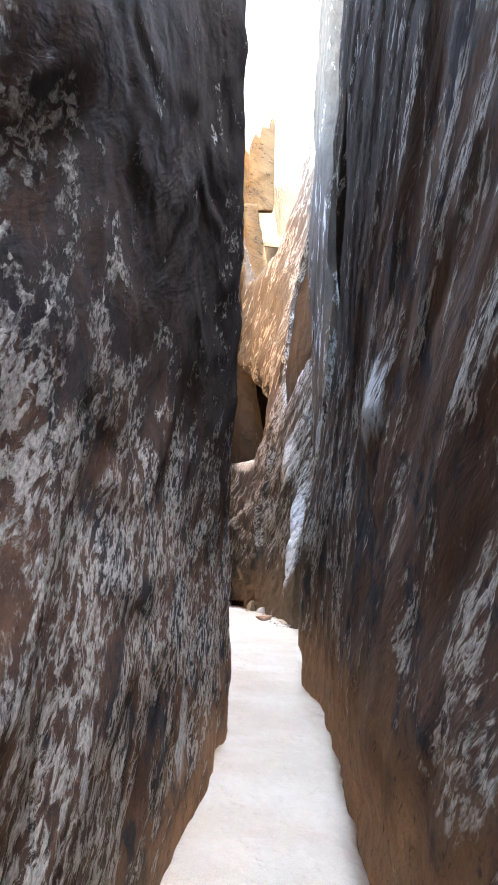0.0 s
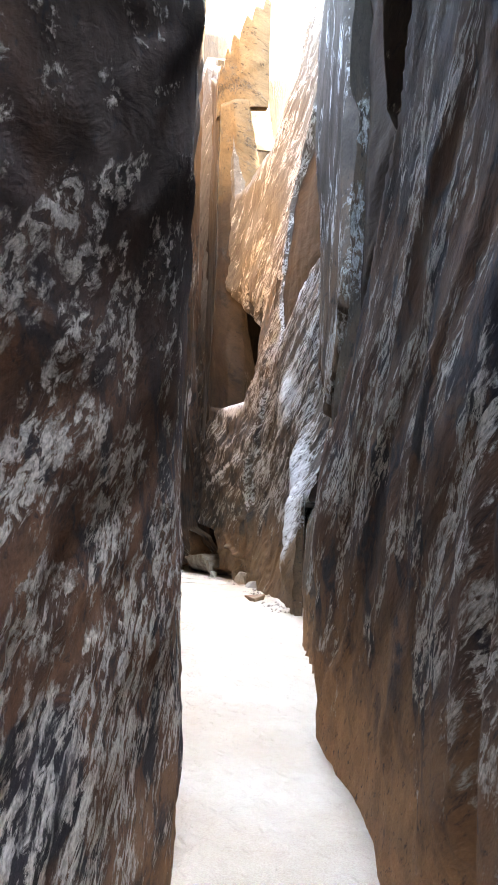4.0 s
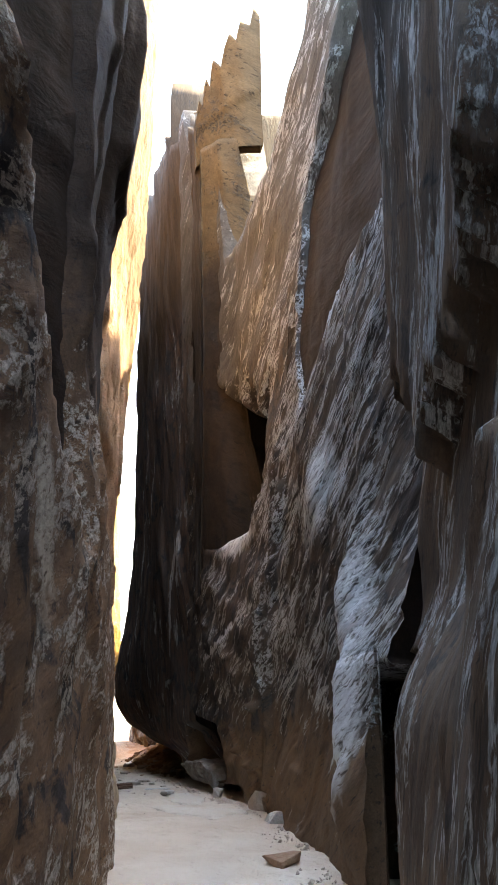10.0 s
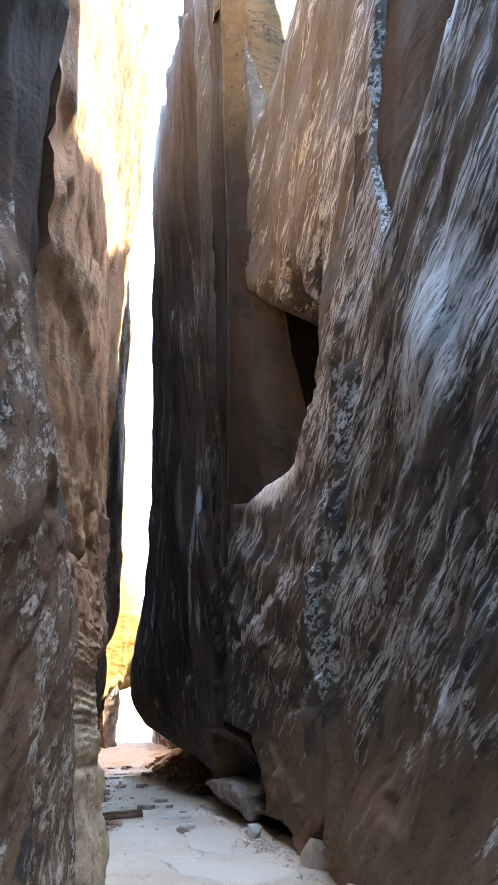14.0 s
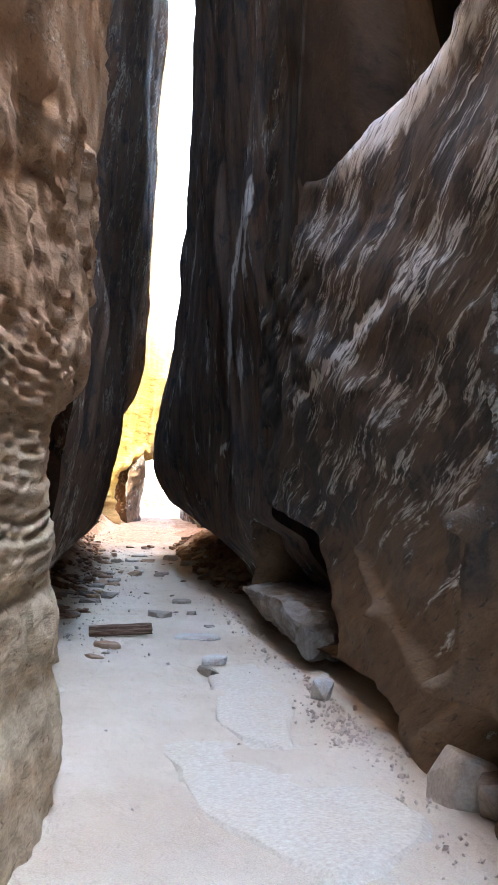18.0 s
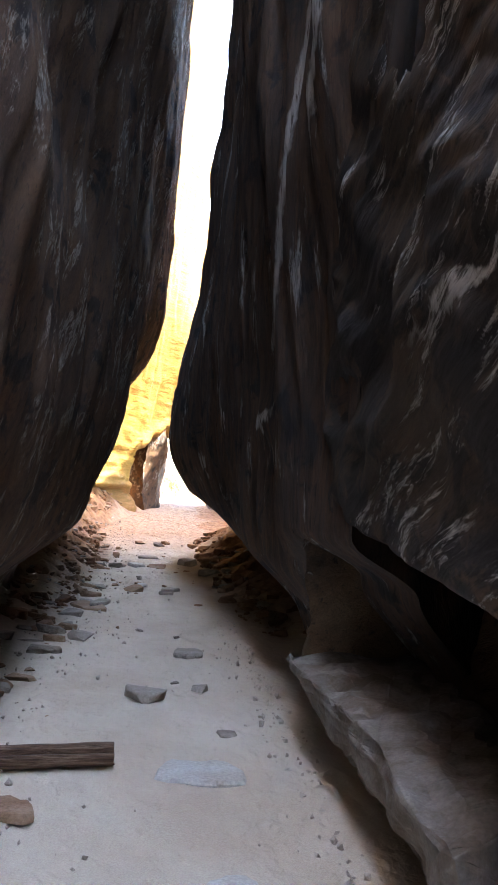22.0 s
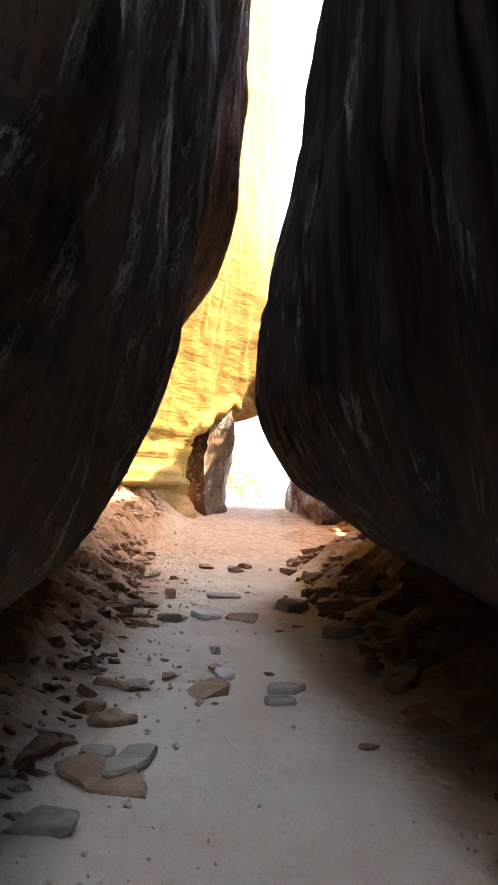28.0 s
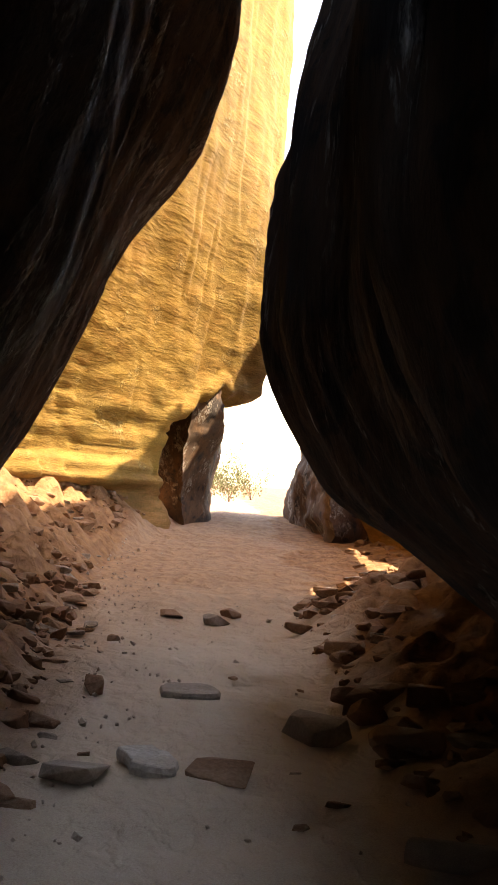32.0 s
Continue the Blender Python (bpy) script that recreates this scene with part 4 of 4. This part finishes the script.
def stone_mesh(name, size, seed, material, flat=0.0, edge=0.06):
    """A broken stone: the hull of scattered corners, edges worn. Its origin lies on its underside."""
    rnd = random.Random(seed)
    bm = bmesh.new()
    for k in range(18):
        v = Vector([rnd.uniform(-1, 1) for _ in range(3)])
        m = max(abs(c) for c in v)
        v = v / m * rnd.uniform(0.8, 1.0) if k < 14 else v
        v.z = v.z * (1 - flat * 0.2)
        bm.verts.new((v.x * size[0] / 2, v.y * size[1] / 2, (v.z + 0.8) * size[2] / 2))
    hull = bmesh.ops.convex_hull(bm, input=bm.verts[:])
    gone = [g for g in set(hull["geom_interior"] + hull["geom_unused"]) if isinstance(g, bmesh.types.BMVert)]
    bmesh.ops.delete(bm, geom=gone, context="VERTS")
    bmesh.ops.dissolve_limit(bm, angle_limit=radians(14), verts=bm.verts[:], edges=bm.edges[:])
    w = min(size) * edge
    bmesh.ops.bevel(bm, geom=bm.edges[:], offset=w, segments=2, profile=0.6, affect="EDGES", clamp_overlap=True)
    bmesh.ops.triangulate(bm, faces=bm.faces[:])
    me = bpy.data.meshes.new(name)
    bm.to_mesh(me)
    bm.free()
    me.materials.append(material)
    return me


def slab_mesh(name, size, seed, material):
    """A flat stone: a broken outline with worn upper edge and a slightly uneven top."""
    rnd = random.Random(seed)
    bm = bmesh.new()
    count = rnd.randint(17, 23)
    turns = sorted(2 * math.pi * (k + rnd.uniform(-0.35, 0.35)) / count for k in range(count))
    reach = [0.92 + 0.16 * math.sin(2.1 * a + seed) + 0.08 * math.sin(5.3 * a + 2 * seed) + rnd.uniform(-0.05, 0.05) for a in turns]
    rings = []
    for grow, up in ((1.0, 0.0), (1.03, 0.55), (0.97, 0.92), (0.90, 1.0), (0.45, 1.02)):
        rings.append([bm.verts.new((size[0] / 2 * grow * r * math.copysign(abs(math.cos(a)) ** 0.7, math.cos(a)), size[1] / 2 * grow * r * math.copysign(abs(math.sin(a)) ** 0.7, math.sin(a)),
                                    size[2] * (up + 0.06 * rnd.uniform(-1, 1)))) for a, r in zip(turns, reach)])
    for lo, hi in zip(rings, rings[1:]):
        for k in range(count):
            bm.faces.new((lo[k], lo[(k + 1) % count], hi[(k + 1) % count], hi[k]))
    bm.faces.new(rings[-1])
    bm.faces.new(rings[0][::-1])
    bmesh.ops.triangulate(bm, faces=bm.faces[:])
    me = bpy.data.meshes.new(name)
    bm.to_mesh(me)
    bm.free()
    me.materials.append(material)
    return me


def stone(name, x, y, size, seed, material, label, turn=0.0, sink=0.12, tip=(0, 0), category="stone", group="", flat=0.0, worn=0.06):
    if y > 35:
        size = (0.8 * size[0], 0.8 * size[1], 0.6 * size[2])
    ob = new(name, slab_mesh(name, size, seed, material) if flat else stone_mesh(name, size, seed, material, edge=worn))
    z = float(ground_z(np.array(x), np.array(y)))
    ob.matrix_world = pose(x, y, z - sink * size[2], tip[0], tip[1], turn)
    return tagged(ob, label, category, group)


stone("fallen_block", 4.42, 24.9, (0.40, 0.5, 0.17), 11, STONE_RED, "rusty flat stone block lying on sand beside the wall", 12)
stone("boulder", 5.27, 31.3, (0.36, 0.45, 0.36), 12, STONE_BLOCK, "dusty rounded boulder at the foot of the wall", 20, worn=0.2)
stone("boulder", 5.42, 30.95, (0.34, 0.5, 0.26), 13, STONE_GREY, "grey broken boulder wedged against the wall", 60)
stone("stone_block", 4.98, 34.2, (0.17, 0.5, 0.2), 14, STONE_PALE, "pale angular stone block at the edge of a slab", -14, tip=(0, 14))
stone("stone_block", 5.0, 28.9, (0.26, 0.5, 0.22), 15, STONE_PALE, "whitish stone by the wall foot in gravel", 8)
stone("rock_slab", 4.45, 34.2, (0.66, 3.4, 0.12), 16, STONE_SLAB, "large pale rock slab sunk level in sand", -4, sink=0.9, flat=1)
stone("rock_slab", 4.35, 31.6, (1.2, 2.6, 0.12), 17, STONE_SLAB, "broad pale rock slab flush with the path", 10, sink=0.9, flat=1)
stone("stone_block", 4.25, 35.3, (0.21, 0.34, 0.15), 18, STONE_GREY, "rounded brown-grey stone on the sand", 30)
stone("flat_stone", 4.34, 36.1, (0.27, 0.5, 0.09), 19, STONE_PALE, "flat pale stone half buried in sand", -5, flat=1)
stone("flat_stone", 4.29, 38.1, (0.55, 0.8, 0.07), 20, STONE_PALE, "flat cracked slab lying in sand", 4, sink=0.5, flat=1)
stone("stone_block", 3.98, 40.2, (0.44, 0.55, 0.2), 21, STONE_GREY, "grey brick-shaped stone lying across the path", 6)
stone("flat_stone", 3.37, 37.2, (0.30, 0.4, 0.08), 22, STONE_RED, "flat rusty stone beside a timber", 15, flat=1)
stone("flat_stone", 3.25, 36.3, (0.16, 0.3, 0.09), 23, STONE_RED, "small rusty stone on the sand", 40)
stone("flat_stone", 4.36, 40.7, (0.18, 0.3, 0.09), 24, STONE_GREY, "small grey stone beside a larger block", -20)
stone("flat_stone", 4.5, 39.1, (0.17, 0.25, 0.07), 25, STONE_GREY, "small grey stone on the path", 10)
stone("stone_block", 4.32, 42.6, (0.3, 0.6, 0.08), 26, STONE_GREY, "low grey stone nearly buried in sand", 0, flat=1)
stone("stone_block", 3.28, 43.3, (0.23, 0.5, 0.2), 27, STONE_GREY, "dark squared block beside the bank", 25)
stone("flagstone", 3.2, 46.1, (0.42, 0.8, 0.08), 28, STONE_RED, "broken orange flagstone leaning on another", 20, tip=(4, -6), flat=1)
stone("flagstone", 3.32, 46.3, (0.26, 0.7, 0.08), 29, STONE_GREY, "grey flagstone lying over a broken one", -15, sink=-0.5, flat=1)
stone("stone_block", 3.69, 48.35, (0.31, 0.5, 0.16), 30, STONE_RED, "reddish wedge-shaped stone on the path", -18, tip=(0, 8))
stone("flat_stone", 4.19, 48.45, (0.32, 0.35, 0.08), 31, STONE_GREY, "flat thin stone lying across the path", -6, flat=1)
stone("flat_stone", 4.13, 48.05, (0.24, 0.3, 0.06), 32, STONE_GREY, "thin grey stone flake in sand", 8, flat=1)
stone("stone_block", 3.40, 48.85, (0.13, 0.25, 0.07), 33, STONE_RED, "small orange stone on the sand", 0)
stone("stone_block", 3.72, 50.0, (0.11, 0.2, 0.10), 34, STONE_GREY, "small bluish-grey upright stone", 20)
stone("stone_block", 3.72, 49.25, (0.14, 0.25, 0.06), 35, STONE_RED, "small flat reddish stone", 5)
stone("stone_block", 3.2, 48.4, (0.23, 0.4, 0.11), 36, STONE_GREY, "grey broken stone at the path's edge", -30)
stone("flat_stone", 3.79, 49.0, (0.2, 0.5, 0.05), 37, STONE_PALE, "pale thin stone flush with sand", 10, flat=1)
stone("stone_block", 3.2, 54.0, (0.17, 0.4, 0.21), 38, STONE_RED, "reddish pointed stone at the bank's foot", 15)
stone("flat_stone", 3.81, 54.0, (0.42, 0.6, 0.09), 39, STONE_GREY, "flat grey slab lying on the path", 3, flat=1)
stone("flat_stone", 3.32, 52.0, (0.34, 0.6, 0.17), 40, STONE_GREY, "grey wedge slab with a dark broken edge", -12, tip=(0, -5))
stone("flat_stone", 3.64, 52.2, (0.34, 0.6, 0.10), 41, STONE_PALE, "pale flat slab beside a wedge stone", 10, flat=1)
stone("stone_block", 3.98, 52.1, (0.42, 0.5, 0.15), 42, STONE_RED, "dark reddish stone lying across the path", -8)
stone("stone_block", 3.6, 57.6, (0.3, 0.4, 0.17), 43, STONE_RED, "reddish peaked stone on the path", 10)
stone("stone_block", 4.0, 57.4, (0.3, 0.4, 0.2), 44, STONE_GREY, "grey peaked stone beside a reddish one", -20)
stone("stone_block", 4.14, 57.8, (0.17, 0.3, 0.2), 45, STONE_RED, "small rusty upright stone", 40)
stone("stone_block", 3.17, 56.1, (0.13, 0.25, 0.12), 46, STONE_RED, "small dark pointed stone", 0)
stone("stone_block", 2.57, 58.0, (0.38, 0.5, 0.18), 47, STONE_RED, "rusty stone lying on the bank", 20)
stone("boulder", 4.5, 53.1, (0.42, 0.8, 0.30), 48, STONE_GREY, "pale grey angular boulder at the rubble's edge", 24, tip=(0, -10))


def rock_ledge():
    """An angular ledge of rock that juts out under a low overhang, clear of the sand."""
    bm = bmesh.new()
    top = ((4.90, 39.7, 1.43), (4.97, 36.6, 1.52), (4.97, 35.7, 1.42), (5.04, 35.5, 1.37), (5.20, 35.8, 1.43), (5.7, 36.0, 1.5), (5.7, 39.7, 1.5))
    foot = ((5.12, 39.6, 1.16), (5.10, 36.6, 1.14), (5.06, 35.7, 1.16), (5.12, 35.55, 1.12), (5.7, 35.9, 1.0), (5.7, 39.6, 1.0))
    for v in top + foot:
        bm.verts.new(v)
    bmesh.ops.convex_hull(bm, input=bm.verts[:])
    bmesh.ops.bevel(bm, geom=bm.edges[:], offset=0.025, segments=2, profile=0.6, affect="EDGES", clamp_overlap=True)
    bmesh.ops.triangulate(bm, faces=bm.faces[:])
    for _ in range(5):
        long_ = [e for e in bm.edges if e.calc_length() > 0.10]
        if long_:
            bmesh.ops.subdivide_edges(bm, edges=long_, cuts=1)
            bmesh.ops.triangulate(bm, faces=bm.faces[:])
    bm.normal_update()
    for v in bm.verts:
        q = v.co
        v.co += v.normal * (0.06 * noise.noise(q * 2.6) + 0.045 * noise.noise(Vector((q.x * 9, q.y * 4, q.z * 11))) + 0.012 * noise.noise(q * 19))
    me = bpy.data.meshes.new("rock_ledge")
    bm.to_mesh(me)
    bm.free()
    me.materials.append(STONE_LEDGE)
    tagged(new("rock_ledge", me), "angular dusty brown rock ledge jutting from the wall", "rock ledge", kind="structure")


rock_ledge()


def timber():
    """A split timber half buried across the path."""
    ob = new("timber")
    ob.matrix_world = pose(3.49, 38.08, float(floor_z(38.0)) + 0.03, 0, -2, 4)
    for k, (r, y0, z0) in enumerate(((0.044, 0.02, 0.06), (0.034, -0.045, 0.025))):
        bm = bmesh.new()
        rings, sides = 14, 12
        rows = []
        for i in range(rings):
            x = -0.33 + 0.66 * i / (rings - 1)
            row = []
            for j in range(sides):
                a = 2 * math.pi * j / sides
                q = r * (1 + 0.22 * noise.noise((x * 4, math.cos(a) * 1.5, math.sin(a) * 1.5 + 7 * k)) + 0.1 * math.sin(3 * a))
                row.append(bm.verts.new((x + 0.015 * noise.noise((a, k, 3)), y0 + q * math.cos(a) * 1.2 + 0.02 * math.sin(x * 4), z0 + q * math.sin(a))))
            rows.append(row)
        for i in range(rings - 1):
            for j in range(sides):
                bm.faces.new((rows[i][j], rows[i][(j + 1) % sides], rows[i + 1][(j + 1) % sides], rows[i + 1][j]))
        bm.faces.new(rows[0][::-1])
        bm.faces.new(rows[-1])
        part("log" if k == 0 else "split_piece", bm, WOOD, ob)
    tagged(ob, "weathered dark brown split timber lying on sand", "timber")


timber()


def rubble():
    """Broken stones on both banks, as copies of a few shapes."""
    rnd = random.Random(5)
    shapes = [stone_mesh("rubble_stone", (1, rnd.uniform(1.0, 1.6), rnd.uniform(0.4, 0.8)), 70 + k, STONE_RED if k % 3 else STONE_GREY) for k in range(7)]
    spots = []
    for _ in range(150):
        y = rnd.uniform(40, 66)
        edge = float(np.interp(y, [38, 42, 47, 52, 57, 62, 66], [2.95, 3.1, 3.15, 3.15, 2.9, 2.5, 2.6]))
        spots.append((edge - abs(rnd.gauss(0.05, 0.5)), y, rnd.uniform(0.07, 0.24)))
    for _ in range(95):
        y = rnd.uniform(46, 62)
        edge = float(np.interp(y, [46, 53, 58, 62], [5.0, 4.75, 4.75, 5.6]))
        spots.append((edge + abs(rnd.gauss(0.1, 0.45)), y, rnd.uniform(0.08, 0.3)))
    for _ in range(24):
        y = rnd.uniform(36, 58)
        spots.append((rnd.uniform(3.2, 4.6), y, rnd.uniform(0.03, 0.07)))
    for k, (x, y, s) in enumerate(spots):
        ob = new("rubble_stone", shapes[k % 7])
        z = float(ground_z(np.array(x), np.array(y)))
        ob.matrix_world = pose(x, y, z - 0.14 * s, rnd.uniform(-12, 12), rnd.uniform(-12, 12), rnd.uniform(0, 360)) @ Matrix.Diagonal((s, s, 0.7 * s, 1))
        tagged(ob, "broken reddish sandstone lump on the rubble bank" if (k % 7) % 3 else "broken grey sandstone lump on the rubble bank", "stone", "rubble on the banks")


rubble()


def loose_rubble():
    """Small broken stones that cover the banks, too many to tell apart."""
    rng = np.random.default_rng(9)
    shapes = []
    for k in range(5):
        me = stone_mesh("shape", (1, 1.2, 0.6), 90 + k, STONE_RED)
        v = np.array([q.co[:] for q in me.vertices])
        shapes.append((v, [tuple(f.vertices) for f in me.polygons]))
        bpy.data.meshes.remove(me)
    verts, faces, count = [], [], 0
    for k in range(1300):
        y = rng.uniform(44, 67)
        if k % 3:
            x = np.interp(y, [40, 47, 52, 57, 62, 67], [2.9, 2.95, 3.0, 2.75, 2.3, 3.0]) - abs(rng.normal(0, 0.75))
        else:
            x = np.interp(y, [44, 53, 58, 62, 67], [5.1, 4.75, 4.8, 5.9, 6.1]) + abs(rng.normal(0, 0.6))
        s = rng.uniform(0.03, 0.09) if rng.random() < 0.75 else rng.uniform(0.09, 0.2)
        z = float(ground_z(np.array(x), np.array(y)))
        v, f = shapes[k % 5]
        m = np.array(Euler(rng.uniform(-0.5, 0.5, 2).tolist() + [rng.uniform(0, 6.3)]).to_matrix())
        verts.append(v @ m.T * s + np.array([x, y, z - 0.2 * s]))
        faces += [tuple(count + i for i in t) for t in f]
        count += len(v)
    tagged(mesh_object("loose_rubble", np.concatenate(verts).tolist(), faces, RUBBLE, False), "small broken reddish stones covering the banks", "rubble", kind="stuff")


loose_rubble()


def pebbles():
    """Gravel along the wall feet and scattered over the sand."""
    rng = np.random.default_rng(3)
    verts, faces = [], []
    base = np.array([(1, 0, 0), (-1, 0, 0), (0, 1, 0), (0, -1, 0), (0, 0, 1), (0, 0, -1)], float)
    tris = [(0, 2, 4), (2, 1, 4), (1, 3, 4), (3, 0, 4), (2, 0, 5), (1, 2, 5), (3, 1, 5), (0, 3, 5)]
    spots = []
    for y in rng.uniform(22.5, 46, 650):
        foot = np.interp(y, [22, 26, 31, 34, 40, 46], [4.5, 4.9, 5.1, 5.05, 5.0, 4.9])
        spots.append((foot - abs(rng.normal(0.0, 0.16)), y))
    spots += list(zip(rng.normal(4.95, 0.12, 260), rng.normal(32.9, 0.5, 260)))
    for y in rng.uniform(36, 64, 700):
        spots.append((np.interp(y, [36, 47, 57, 64], [3.0, 3.15, 3.0, 2.6]) + rng.normal(0, 0.3), y))
    spots += list(zip(rng.uniform(3.2, 4.8, 110), rng.uniform(30, 60, 110)))
    for x, y in spots:
        s = rng.uniform(0.006, 0.020) if rng.random() < 0.92 else rng.uniform(0.02, 0.038)
        z = float(ground_z(np.array(x), np.array(y)))
        m = Euler(rng.uniform(0, 6, 3)).to_matrix()
        n0 = len(verts)
        for b in base * rng.uniform(0.6, 1.2, (6, 1)) * s * np.array([1, 1, 0.7]):
            v = m @ Vector(b)
            verts.append((x + v.x, y + v.y, z + v.z + s * 0.3))
        faces += [tuple(n0 + i for i in t) for t in tris]
    tagged(mesh_object("gravel", verts, faces, GRAVEL, False), "grey and rusty gravel along the wall feet", "gravel", kind="stuff")


pebbles()


# ---- beyond the opening ----
def bush(x, y, high, seed):
    rnd = random.Random(seed)
    ob = new("bush")
    ob.matrix_world = pose(x, y, float(floor_z(y)) - 0.02)
    bm = bmesh.new()
    tips = []
    for k in range(9):
        a, r = rnd.uniform(0, 6.28), rnd.uniform(0.2, 0.5) * high
        tip = Vector((math.cos(a) * r, math.sin(a) * r, high * rnd.uniform(0.5, 0.95)))
        side = Vector((-math.sin(a), math.cos(a), 0)) * 0.015
        deep = Vector((0, 0, 0.015))
        c = [bm.verts.new(v) for v in (side, -side, deep, tip + side * 0.2, tip - side * 0.2, tip + deep * 0.2)]
        for i, j in ((0, 1), (1, 2), (2, 0)):
            bm.faces.new((c[i], c[j], c[j + 3], c[i + 3]))
        tips.append(tip)
    part("stem", bm, WOOD, ob)
    bm = bmesh.new()
    for k in range(900):
        t = rnd.choice(tips)
        p = t * rnd.uniform(0.35, 1.05) + Vector([rnd.gauss(0, 0.11) * high for _ in range(3)])
        q = Euler([rnd.uniform(0, 6) for _ in range(3)]).to_matrix()
        s = rnd.uniform(0.03, 0.06)
        bm.faces.new([bm.verts.new(p + q @ Vector(v) * s) for v in ((-1, 0, 0), (0, -0.4, 0.1), (1, 0, 0), (0, 0.4, 0.1))])
    part("leaves", bm, LEAF, ob)
    tagged(ob, "pale green desert bush in full sun outside", "bush", "bushes outside the canyon")


for k, (x, y, h) in enumerate(((3.9, 80, 1.8), (4.6, 84, 1.2), (5.6, 92, 1.6), (4.0, 90, 2.2))):
    bush(x, y, h, 300 + k)
